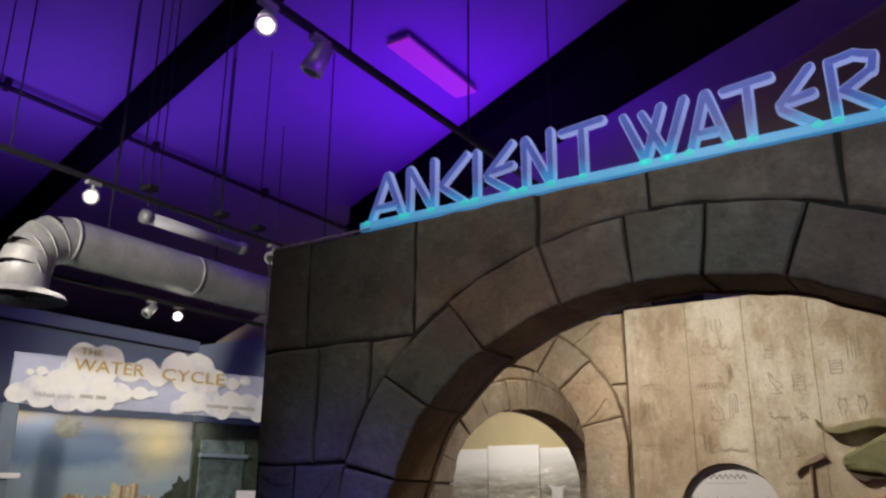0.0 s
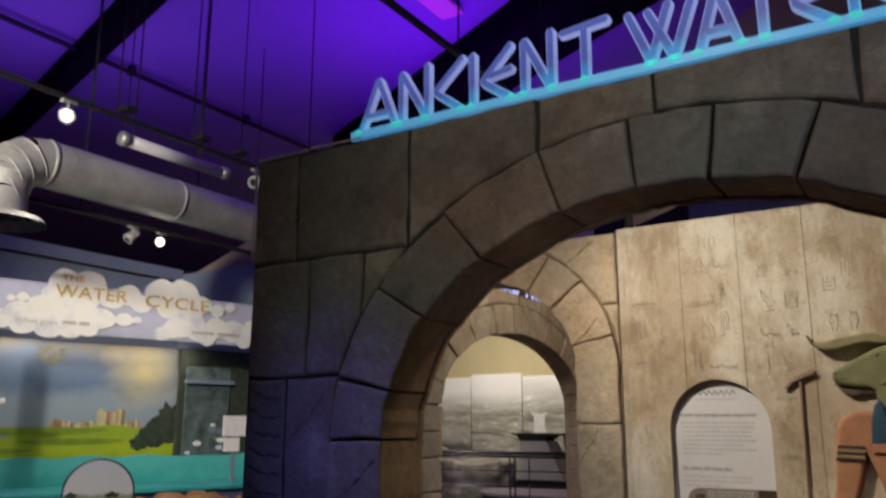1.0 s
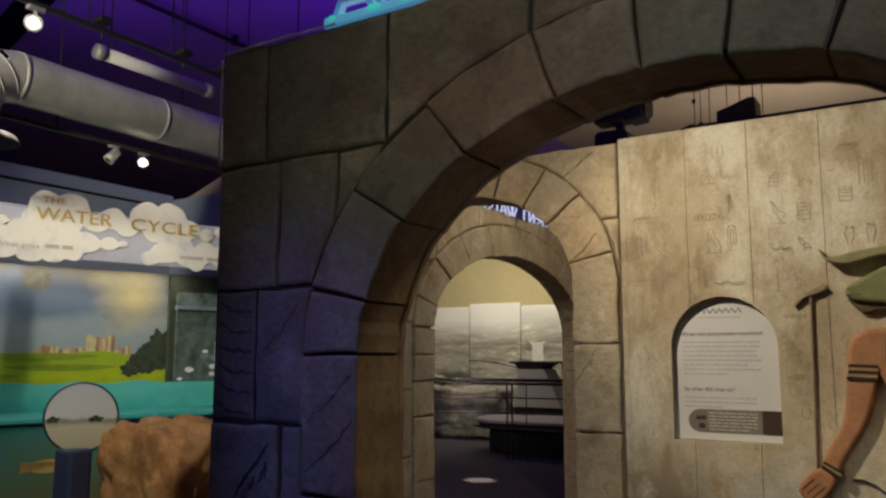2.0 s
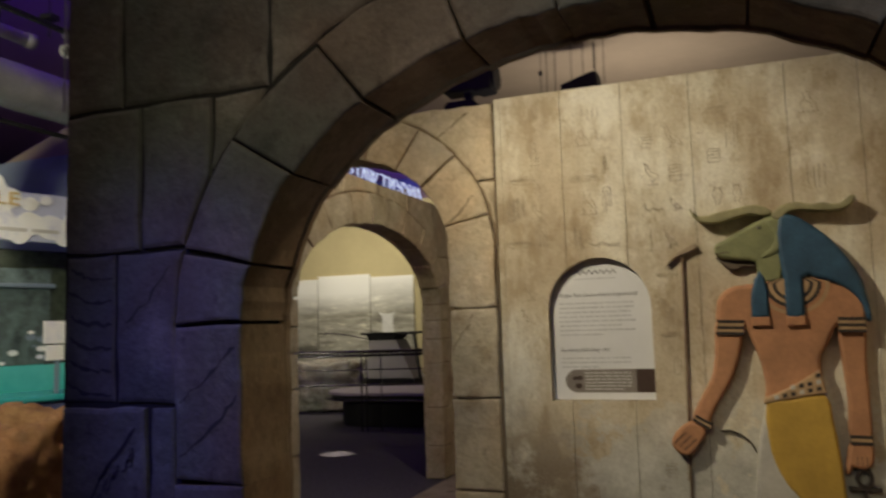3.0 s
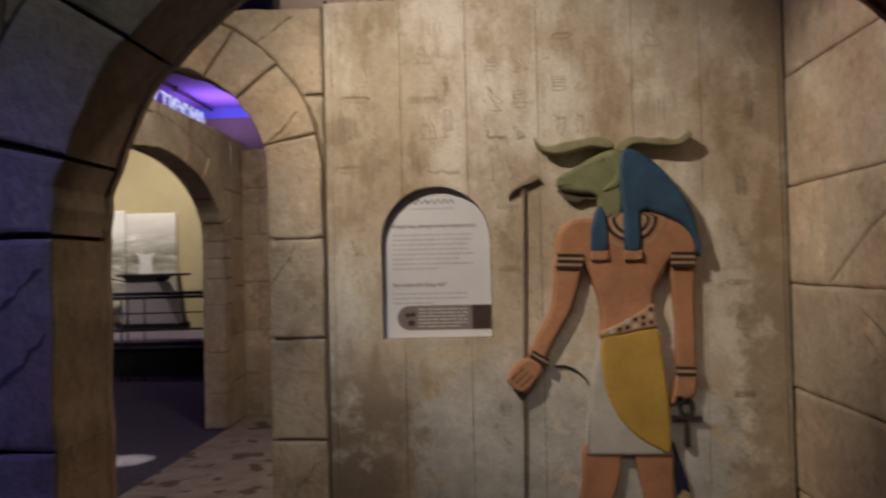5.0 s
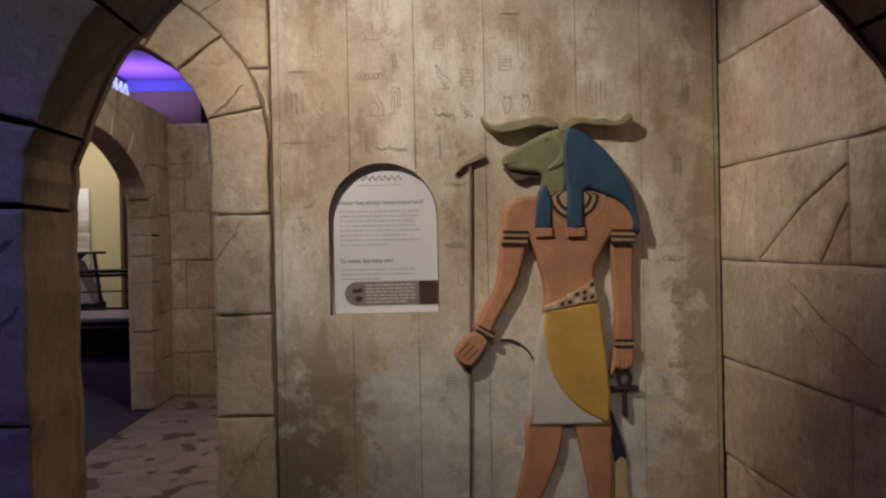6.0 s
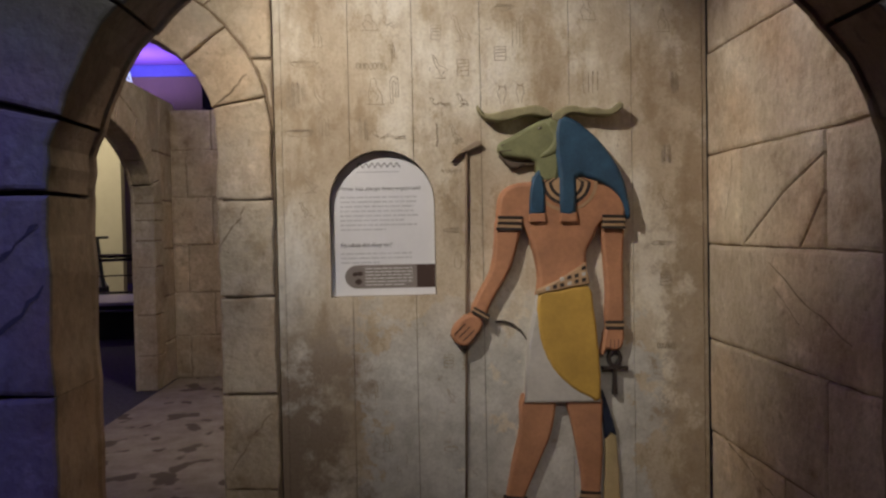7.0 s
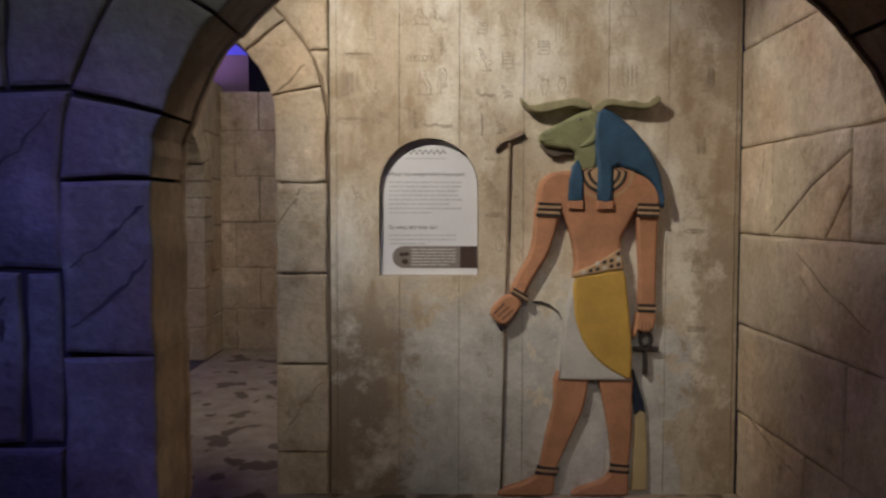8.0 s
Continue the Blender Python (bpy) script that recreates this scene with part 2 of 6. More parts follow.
def block_piece(name, poly, place, mats, parent, rng, deep, proud, gap=GAP, worn=0.009, waver=0.0034):
    """One cast block with worn edges, from its back (w = -deep) to its face (w = proud)."""
    poly = rough_outline(poly, rng, waver, 0.075)
    area2 = sum(poly[i - 1][0] * poly[i][1] - poly[i][0] * poly[i - 1][1] for i in range(len(poly)))
    if area2 < 0:
        poly = poly[::-1]
    up = proud + rng.uniform(-0.005, 0.006)
    back = [(-0.003, -deep), (-0.003, 0.02 - deep), (gap, 0.025 - deep)] if deep > 0.1 else [(gap, -deep)]
    FACES.setdefault(parent.name, []).append((poly, up))
    steps = back + [(gap, up - worn), (gap + worn * 0.4, up - worn * 0.3), (gap + worn * 1.3, up)]
    return part(name, slab(bmesh.new(), poly, place, steps, mats), MATS_NOW, parent)


MATS_NOW = []


def arch_points(c, a, b, zs, phi):
    t = radians(phi)
    return c - a * math.cos(t), zs + b * math.sin(t)


def arch_wall(name, label, u0, u1, top, c, a, b, ae, be, zs, phis, courses, place, thick, face, soffit, joint, seed, jambs, phi0=0.0):
    """A wall panel with an oval arch: a recessed core, a ring of voussoirs, jamb stones and coursed blocks."""
    global MATS_NOW
    rng = random.Random(seed)
    # the core, with the opening through it
    bm = bmesh.new()
    am, bmid = a + 0.024, b + 0.024
    xs = sorted({u0, u1, c - am, c + am, *[c + am * math.cos(math.pi * k / 40) for k in range(41)]})
    xs = sorted({round(x, 5) for x in xs if u0 <= x <= u1})
    low = lambda x: zs + bmid * math.sqrt(max(0, 1 - ((x - c) / am) ** 2)) if abs(x - c) <= am - 1e-6 else (zs if abs(abs(x - c) - am) < 1e-5 else 0.0)
    grid = {}

    def vert(x, z, w):
        key = (round(x, 5), round(z, 5), round(w, 5))
        if key not in grid:
            grid[key] = bm.verts.new(place(x, z, w))
        return grid[key]
    wf, wb = -0.006, -thick + 0.006

    def quad(p, q, r, s):
        vs = [vert(*k) for k in (p, q, r, s)]
        if len(set(vs)) == 4:
            bm.faces.new(vs)
    for x, y in zip(xs, xs[1:]):
        mid = (x + y) / 2
        inside = abs(mid - c) < am
        lx, ly = (low(x), low(y)) if inside else (0.0, 0.0)
        if inside and abs(abs(x - c) - am) < 1e-5:
            lx = zs
        if inside and abs(abs(y - c) - am) < 1e-5:
            ly = zs
        for w in (wf, wb):
            quad((x, lx, w), (y, ly, w), (y, top - 0.006, w), (x, top - 0.006, w))
        quad((x, lx, wf), (y, ly, wf), (y, ly, wb), (x, lx, wb))
        quad((x, top - 0.006, wf), (y, top - 0.006, wf), (y, top - 0.006, wb), (x, top - 0.006, wb))
    for x in (u0, u1):
        quad((x, 0, wf), (x, 0, wb), (x, top - 0.006, wb), (x, top - 0.006, wf))
    for x in (c - am, c + am):
        if u0 < x < u1:
            quad((x, 0, wf), (x, 0, wb), (x, zs, wb), (x, zs, wf))
    wall = tagged(obj(name, bm, joint), label, "wall", kind="structure")
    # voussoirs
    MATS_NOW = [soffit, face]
    phis = [phi0] + list(phis) + ([180 - p for p in reversed(phis)] if phis[-1] < 90 else []) + [180.0 - phi0]
    for p, q in zip(phis, phis[1:]):
        k = 5
        inner = [arch_points(c, a, b, zs, p + (q - p) * i / k) for i in range(k + 1)]
        outer = [arch_points(c, ae, be, zs, p + (q - p) * i / k) for i in range(k + 1)]
        poly = inner + outer[::-1]
        if max(x for x, z in poly) > u1 + 0.02 or min(x for x, z in poly) < u0 - 0.02:
            poly = [(min(max(x, u0), u1), z) for x, z in poly]
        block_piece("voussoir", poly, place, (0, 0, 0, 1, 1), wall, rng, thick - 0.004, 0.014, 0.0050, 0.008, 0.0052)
    # jamb stones
    for side in (-1, 1):
        cuts = jambs if side < 0 else [z + 0.03 for z in jambs]
        cuts = [0.0] + cuts + [zs]
        for z0, z1 in zip(cuts, cuts[1:]):
            x0, x1 = sorted((c + side * a, c + side * ae))
            x0, x1 = max(x0, u0), min(x1, u1)
            if x1 - x0 > 0.05:
                poly = [(x0, z0), (x1, z0), (x1, z1), (x0, z1)]
                if z1 == zs and phi0:
                    inner = [(c + side * a * math.cos(radians(q)), zs + b * math.sin(radians(q))) for q in (0, phi0 / 2, phi0)]
                    outer = [(min(max(c + side * ae * math.cos(radians(q)), u0), u1), zs + be * math.sin(radians(q))) for q in (phi0, phi0 / 2, 0)]
                    poly = [(c + side * a, z0)] + inner + outer + [(c + side * ae, z0)]
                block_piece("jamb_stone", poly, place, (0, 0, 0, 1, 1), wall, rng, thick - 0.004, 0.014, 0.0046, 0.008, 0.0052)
    # coursed blocks
    MATS_NOW = [face]
    for z0, z1, splits in courses:
        cuts = [u0] + sorted([*splits] if any(abs(x - c) < 0.03 for x in splits) else [*splits, c]) + [u1]
        for x0, x1 in zip(cuts, cuts[1:]):
            pieces = outside_oval(x0, x1, z0, z1, c, ae, be, zs)
            if pieces is None:
                continue
            w = max(p[0] for p in pieces) - min(p[0] for p in pieces)
            h = max(p[1] for p in pieces) - min(p[1] for p in pieces)
            if w < 0.04 or h < 0.03:
                continue
            block_piece("stone_block", pieces, place, (0,), wall, rng, 0.03, 0.004, 0.0042, 0.011, 0.005)
    return wall


def block_wall(name, label, u0, u1, top, courses, place, thick, face, joint, seed, broken=()):
    """A coursed wall with no opening."""
    global MATS_NOW
    rng = random.Random(seed)
    bm = bmesh.new()
    slab(bm, [(u0, 0), (u1, 0), (u1, top - 0.006), (u0, top - 0.006)], place, [(0, -thick), (0, -0.008)])
    bm.faces.new([bm.verts.new(place(u, v, -thick)) for u, v in ((u0, 0), (u1, 0), (u1, top - 0.006), (u0, top - 0.006))])
    wall = tagged(obj(name, bm, joint), label, "wall", kind="structure")
    MATS_NOW = [face]
    for z0, z1, splits in courses:
        cuts = [u0] + list(splits) + [u1]
        for x0, x1 in zip(cuts, cuts[1:]):
            if not any(x0 < u < x1 and z0 < v < z1 for u, v in (poly[0] for poly in broken)):
                block_piece("stone_block", [(x0, z0), (x1, z0), (x1, z1), (x0, z1)], place, (0,), wall, rng, 0.03, 0.003, 0.0014, 0.013)
    for poly in broken:
        block_piece("stone_block", poly[1:], place, (0,), wall, rng, 0.03, 0.003, 0.0016, 0.012)
    return wall


TOP = 2.48

# ---- setting ----
BAY_BROWN = plain("brown_bay_paint", (0.22, 0.17, 0.115), 0.75, 0, 0.08, 1.5)
BLUE_BAND = plain("blue_band_paint", (0.16, 0.20, 0.62), 0.6, 0, 0.08, 1.5)
bm = boxed(-19, -6, -0.1, 8, 23, 0)
tagged(obj("floor", bm, CARPET), "dark grey-blue hall carpet with a fine pile", "floor", kind="structure")
bm = boxed(-19, -6, HALL_TOP, 8, 23, HALL_TOP + 0.1)
tagged(obj("ceiling", bm, CEILING), "violet-tinted ceiling washed in purple light", "ceiling", kind="structure")
# thin slab whose tan colour stands in for warm light on the ceiling
bm = slab(bmesh.new(), [(-1.34, 8.71), (0.10, 7.69), (3.71, 5.12), (7.9, 2.2), (7.9, 22.6), (-6.3, 22.6), (-6.69, 14.6), (-3.83, 11.42)], lambda u, v, w: Vector((u, v, w)), [(0, HALL_TOP - 0.001), (0, HALL_TOP - 0.04)])
tagged(obj("ceiling_warm_patch", bm, TAN_WALL), "ceiling patch behind the beam, coloured tan for the warm light on it", "ceiling", kind="structure")
for name, label, m, dims in (
        ("wall_south", "plain tan hall wall", TAN_WALL, (-19, -6.2, 0, 8, -6, HALL_TOP)),
        ("wall_east", "plain tan hall wall", TAN_WALL, (8, -6, 0, 8.2, 23, HALL_TOP)),
        # wall_west is black because its colour stands in for unlit depth
        ("wall_west", "hall wall coloured black in place of the unlit void", BLACK, (-19.2, -6, 0, -19, 23, HALL_TOP)),
        ("wall_exhibit", "grey-blue painted partition wall behind the exhibit", BLUE_WALL, (-8.6, -4, 0, -8.4, 7.1, 3.48)),
        ("wall_corner", "grey-blue painted partition wall behind the exhibit", BLUE_WALL, (-8.6, 7.1, 0, -6.2, 7.2, 3.43)),
        ("wall_screen", "grey-blue painted partition wall behind the stone room", BLUE_WALL, (-2.42, 9.9, 0, 1.6, 10.0, 4.17)),
        ("bulkhead", "blue painted bulkhead band under the hall ceiling", BLUE_BAND, (-19, 22.78, 5.68, 8, 22.9, HALL_TOP - 0.01)),
        ("wall_north_bay", "brown painted hall end wall below the blue band", BAY_BROWN, (-8.9, 22.84, 0, 8, 22.9, 5.68)),
        ("wall_end", "plain tan hall end wall", TAN_WALL, (-19, 22.9, 0, 8, 23.1, HALL_TOP)),
        ("wall_north", "cream painted gallery wall", CREAM, (-19, 15.8, 0, -6.15, 16.0, 4.1))):
    tagged(obj(name, boxed(*dims), m), label, "wall", kind="structure")

bm = slab(bmesh.new(), [(-3.10, 0.0), (-2.42, 0.0), (-2.42, 4.22), (-3.10, 3.99)], on_y(10.02), [(0, 0), (0, 0.14)])
tagged(obj("screen_post", bm, BLACK), "black painted end post of the partition wall with a sloping top", "wall", kind="structure")
tagged(obj("trim", boxed(-2.42, 9.885, 4.17, 1.6, 10.01, 4.20), BLACK), "black edge strip on top of the partition wall", "trim", kind="structure")
# no real gap: its shadow is laid on as a black strip
tagged(obj("trim", boxed(-8.395, -4, 3.30, -8.37, 7.1, 3.325), BLACK), "thin black strip drawn as a shadow line along the partition wall", "trim", kind="structure")
bm = slab(bmesh.new(), [(-8.6, 0.0), (-6.2, 0.0), (-6.2, 4.17), (-8.6, 3.34)], on_y(7.32), [(0, 0), (0, 0.11)])
tagged(obj("wall_slope", bm, TAN_WALL), "tan painted wall with a sloping top edge", "wall", kind="structure")

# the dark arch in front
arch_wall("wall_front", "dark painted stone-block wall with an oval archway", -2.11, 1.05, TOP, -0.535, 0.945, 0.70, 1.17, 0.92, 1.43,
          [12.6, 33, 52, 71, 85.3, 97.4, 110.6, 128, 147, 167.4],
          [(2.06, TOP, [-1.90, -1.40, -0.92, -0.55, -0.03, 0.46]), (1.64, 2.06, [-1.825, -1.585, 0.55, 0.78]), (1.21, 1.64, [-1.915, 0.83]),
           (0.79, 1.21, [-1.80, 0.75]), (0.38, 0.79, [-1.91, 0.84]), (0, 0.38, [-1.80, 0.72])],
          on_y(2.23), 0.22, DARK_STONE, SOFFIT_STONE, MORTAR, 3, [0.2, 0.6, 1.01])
# the sand-coloured arch beside the carved wall
arch_wall("wall_middle", "sand-coloured stone archway panel with carved joints", -2.90, -1.3295, TOP, -2.22, 0.64, 0.50, 0.885, 0.74, 1.78,
          [38, 54.7, 72],
          [(2.096, TOP, [-2.6]), (1.88, 2.096, []), (1.45, 1.88, []), (1.03, 1.45, []), (0.60, 1.03, []), (0.2, 0.6, []), (0, 0.2, [])],
          on_y(4.06), 0.20, SAND_STONE, SAND_STONE, SAND_JOINT, 5, [0.18, 0.60, 1.03, 1.455], 12.2)
# the arch towards the gallery
arch_wall("wall_passage", "sand-coloured stone archway towards the gallery", 4.30, 8.10, 2.555, 6.13, 1.27, 0.60, 1.52, 0.85, 1.61,
          [14, 34, 52, 70, 84],
          [(2.06, 2.555, [4.9, 5.5, 6.1, 6.7, 7.3, 7.65]), (1.64, 2.06, [4.45, 7.75]), (1.21, 1.64, []), (0.79, 1.21, []), (0.38, 0.79, []), (0, 0.38, [])],
          on_x(-2.92), 0.18, SAND_STONE, SAND_STONE, SAND_JOINT, 8, [0.27, 0.625, 1.035, 1.26, 1.43])
block_wall("wall_passage_end", "sand-coloured stone-block wall at the end of the passage", -2.92, 1.0, TOP,
           [(2.11, TOP, [-2.55, -1.9, -1.2, -0.4, 0.4]), (1.675, 2.11, [-2.78, -2.1, -1.5, -0.8]), (1.24, 1.675, [-2.55, -2.0, -1.1, 0.0]),
            (0.80, 1.24, [-2.78, -2.2, -1.5, -0.7]), (0.40, 0.80, [-2.55, -1.9, -0.9]), (0, 0.40, [-2.78, -2.3, -1.4, -0.4])],
           on_y(7.97), 0.15, SAND_STONE, SAND_JOINT, 9)
# one block of the side wall is cracked across; each outline follows a point that lies inside its block
WHOLE = (3.4, 1.5)
block_wall("wall_side", "sand-coloured stone-block side wall with chipped faces", 2.46, 4.06, TOP,
           [(2.10, TOP, []), (1.645, 2.10, []), (1.25, 1.645, [3.065, 3.70]), (0.826, 1.25, [2.62]), (0.41, 0.826, [3.055]), (0, 0.41, [3.37])],
           on_x(0.60, -1), 0.12, SAND_STONE, SAND_JOINT, 11,
           [[WHOLE, (3.70, 1.25), (3.70, 1.645), (3.065, 1.645), (3.065, 1.567), (3.348, 1.449)],
            [WHOLE, (3.70, 1.25), (3.348, 1.449), (3.065, 1.567), (3.065, 1.444), (3.239, 1.25)],
            [WHOLE, (3.239, 1.25), (3.065, 1.444), (3.065, 1.25)]])
# sand floor of the stone room
def pebble_floor(name):
    """A printed sandy sheet with brown flat stones."""
    m, n, l, b = material(name, 0.85)
    sand = ramp(n, l, noise_tex(n, l, 5, 7, 0.65), [(0.32, (0.29, 0.235, 0.165)), (0.55, (0.40, 0.33, 0.24)), (0.72, (0.47, 0.40, 0.30))])
    spots = ramp(n, l, noise_tex(n, l, 5.5, 2.5, 0.45, (1.0, 0.75, 1.0)), [(0.385, (1, 1, 1)), (0.43, (0, 0, 0))])
    col = mix(n, l, sand, (0.15, 0.11, 0.072), spots)
    grain = ramp(n, l, noise_tex(n, l, 60, 4, 0.7), [(0.25, (0.75, 0.73, 0.70)), (0.6, (1, 1, 1))])
    l.new(mix(n, l, col, grain, 0.7, "MULTIPLY"), b.inputs["Base Color"])
    bump(n, l, b, noise_tex(n, l, 40, 4, 0.6), 0.5, 0.003)
    return m


SAND_FLOOR = pebble_floor("sandy_floor_print")
tagged(obj("floor_sand", boxed(-2.90, 2.1, 0.0, 1.05, 7.97, 0.006), SAND_FLOOR), "sandy printed floor sheet with brown blotches", "floor", kind="structure")


# ---- the carved wall ----
def plaster(name):
    m, n, l, b = material(name, 0.8)
    base = ramp(n, l, noise_tex(n, l, 2.4, 9, 0.66, (1.0, 1.0, 0.62)), [(0.34, (0.43, 0.345, 0.235)), (0.44, (0.535, 0.45, 0.325)), (0.50, (0.59, 0.515, 0.385)), (0.53, (0.67, 0.605, 0.475)), (0.62, (0.77, 0.72, 0.60))])
    flake = ramp(n, l, noise_tex(n, l, 8.5, 10, 0.74, (1.0, 1.0, 0.5)), [(0.42, (0.80, 0.74, 0.66)), (0.475, (1, 1, 1)), (0.60, (1.05, 1.05, 1.05))])
    base = mix(n, l, base, flake, 0.75, "MULTIPLY")
    streak = ramp(n, l, noise_tex(n, l, 12, 5, 0.7, (1.0, 1.0, 0.12)), [(0.32, (0.80, 0.74, 0.66)), (0.52, (1, 1, 1))])
    col = mix(n, l, base, streak, 0.5, "MULTIPLY")
    # worn paint: the brown coat has come off in patches and shows the grey-white ground
    pos = n.new("ShaderNodeNewGeometry")
    sep = n.new("ShaderNodeSeparateXYZ")
    l.new(pos.outputs["Position"], sep.inputs[0])
    side = n.new("ShaderNodeMapRange")
    side.inputs[1].default_value, side.inputs[2].default_value = -1.15, -0.80
    l.new(sep.outputs["X"], side.inputs[0])
    low = n.new("ShaderNodeMapRange")
    low.inputs[1].default_value, low.inputs[2].default_value = 1.25, 0.75
    l.new(sep.outputs["Z"], low.inputs[0])
    far = n.new("ShaderNodeMapRange")
    far.inputs[1].default_value, far.inputs[2].default_value = 0.50, 0.20
    l.new(sep.outputs["X"], far.inputs[0])

    def mul(a, c):
        k = n.new("ShaderNodeMath")
        k.operation = "MULTIPLY"
        l.new(a, k.inputs[0]), l.new(c, k.inputs[1])
        return k.outputs[0]
    edge = n.new("ShaderNodeMath")
    edge.operation = "ADD"
    wob = n.new("ShaderNodeMapRange")
    wob.inputs[1].default_value, wob.inputs[2].default_value, wob.inputs[3].default_value, wob.inputs[4].default_value = 0.3, 0.7, -0.75, 0.75
    l.new(noise_tex(n, l, 5.5, 8, 0.72), wob.inputs[0])
    l.new(mul(mul(side.outputs[0], low.outputs[0]), far.outputs[0]), edge.inputs[0])
    l.new(wob.outputs[0], edge.inputs[1])
    patch = ramp(n, l, edge.outputs[0], [(0.42, (0, 0, 0)), (0.56, (1, 1, 1))])
    grey = ramp(n, l, noise_tex(n, l, 7, 6, 0.7), [(0.3, (0.41, 0.395, 0.345)), (0.62, (0.64, 0.62, 0.555))])
    col = mix(n, l, col, grey, mul(patch, low.outputs[0]))
    brown = n.new("ShaderNodeMapRange")
    brown.inputs[1].default_value, brown.inputs[2].default_value = -0.85, -1.12
    l.new(sep.outputs["X"], brown.inputs[0])
    k2 = n.new("ShaderNodeMath")
    k2.operation = "ADD"
    l.new(mul(brown.outputs[0], low.outputs[0]), k2.inputs[0]), l.new(wob.outputs[0], k2.inputs[1])
    coat = ramp(n, l, k2.outputs[0], [(0.30, (0, 0, 0)), (0.95, (1, 1, 1))])
    col = mix(n, l, col, (0.29, 0.22, 0.15), mul(coat, low.outputs[0]))
    edge2 = n.new("ShaderNodeMapRange")
    edge2.inputs[1].default_value, edge2.inputs[2].default_value = 0.22, 0.52
    l.new(sep.outputs["X"], edge2.inputs[0])
    k3 = n.new("ShaderNodeMath")
    k3.operation = "ADD"
    l.new(edge2.outputs[0], k3.inputs[0]), l.new(wob.outputs[0], k3.inputs[1])
    stain = ramp(n, l, k3.outputs[0], [(0.55, (0, 0, 0)), (0.95, (0.75, 0.75, 0.75))])
    col = mix(n, l, col, (0.37, 0.28, 0.18), stain)
    grain = ramp(n, l, noise_tex(n, l, 70, 4, 0.7), [(0.25, (0.74, 0.72, 0.70)), (0.55, (1, 1, 1))])
    l.new(mix(n, l, col, grain, 0.7, "MULTIPLY"), b.inputs["Base Color"])
    bump(n, l, b, noise_tex(n, l, 9, 6, 0.65), 0.7, 0.010)
    bump(n, l, b, noise_tex(n, l, 80, 4, 0.7), 0.5, 0.002)
    return m


PLASTER = plaster("aged_plaster_paint")
CUT = plain("carved_groove_paint", (0.15, 0.10, 0.06), 0.9, 0, 0.3, 40)
SIGN_CUT = plain("carved_line_paint", (0.37, 0.295, 0.205), 0.9, 0, 0.35, 40)
NICHE = dict(x0=-1.095, x1=-0.630, z0=1.048, zs=1.46, deep=0.045)
WY = 4.06


def niche_top(x):
    c, r = (NICHE["x0"] + NICHE["x1"]) / 2, (NICHE["x1"] - NICHE["x0"]) / 2
    return NICHE["zs"] + math.sqrt(max(0.0, r * r - (x - c) ** 2))


def wall_strips(bm, x0, x1, y, top, edge=0.0):
    """The face of the carved wall between x0 and x1, less the niche."""
    a, b = NICHE["x0"], NICHE["x1"]
    c, r = (a + b) / 2, (b - a) / 2
    xs = {x0, x1} | {x for x in (a, b) if x0 < x < x1} | {x for x in (c - r * math.cos(math.pi * k / 32) for k in range(33)) if x0 < x < x1}
    xs = sorted({round(x, 5) for x in xs})
    cache = {}

    def vert(x, z, yy):
        k = (round(x, 5), round(z, 5), round(yy, 5))
        if k not in cache:
            cache[k] = bm.verts.new((x, yy, z))
        return cache[k]

    def face(*pts):
        vs = []
        for p in pts:
            v = vert(*p)
            if v not in vs:
                vs.append(v)
        if len(vs) > 2:
            bm.faces.new(vs)
    back = y + NICHE["deep"]
    for p, q in zip(xs, xs[1:]):
        if a - 1e-6 <= p and q <= b + 1e-6:
            zp, zq = niche_top(p), niche_top(q)
            face((p, 0, y), (q, 0, y), (q, NICHE["z0"], y), (p, NICHE["z0"], y))
            face((p, zp, y), (q, zq, y), (q, top, y), (p, top, y))
            face((p, zp, y), (q, zq, y), (q, zq, back), (p, zp, back))
            face((p, NICHE["z0"], y), (q, NICHE["z0"], y), (q, NICHE["z0"], back), (p, NICHE["z0"], back))
            if abs(p - a) < 1e-5:
                face((p, NICHE["z0"], y), (p, zp, y), (p, zp, back), (p, NICHE["z0"], back))
            if abs(q - b) < 1e-5:
                face((q, NICHE["z0"], y), (q, zq, y), (q, zq, back), (q, NICHE["z0"], back))
        else:
            face((p, 0, y), (q, 0, y), (q, top, y), (p, top, y))
        face((p, top, y), (q, top, y), (q, top, y + 0.02), (p, top, y + 0.02))
    for x in (x0, x1):
        if a < x < b:
            face((x, 0, y), (x, NICHE["z0"], y), (x, NICHE["z0"], y + 0.02), (x, 0, y + 0.02))
            face((x, niche_top(x), y), (x, top, y), (x, top, y + 0.02), (x, niche_top(x), y + 0.02))
        else:
            face((x, 0, y), (x, top, y), (x, top, y + 0.02), (x, 0, y + 0.02))
    return bm


bm = boxed(-1.322, WY + 0.05, 0, 0.60, WY + 0.17, 2.486)
box(bm, -1.322, WY + 0.012, 0, -1.14, WY + 0.05, 2.484)
box(bm, -0.60, WY + 0.012, 0, 0.60, WY + 0.05, 2.484)
box(bm, -1.14, WY + 0.012, 0, -0.60, WY + 0.05, 1.0)
box(bm, -1.14, WY + 0.012, 1.75, -0.60, WY + 0.05, 2.484)
carved = tagged(obj("wall_carved", bm, CUT), "aged plaster wall with carved signs and vertical grooves", "wall", kind="structure")
cuts = [-1.325, -1.293, -1.0, -0.72, -0.42, -0.026, 0.253, 0.572, 0.5935]
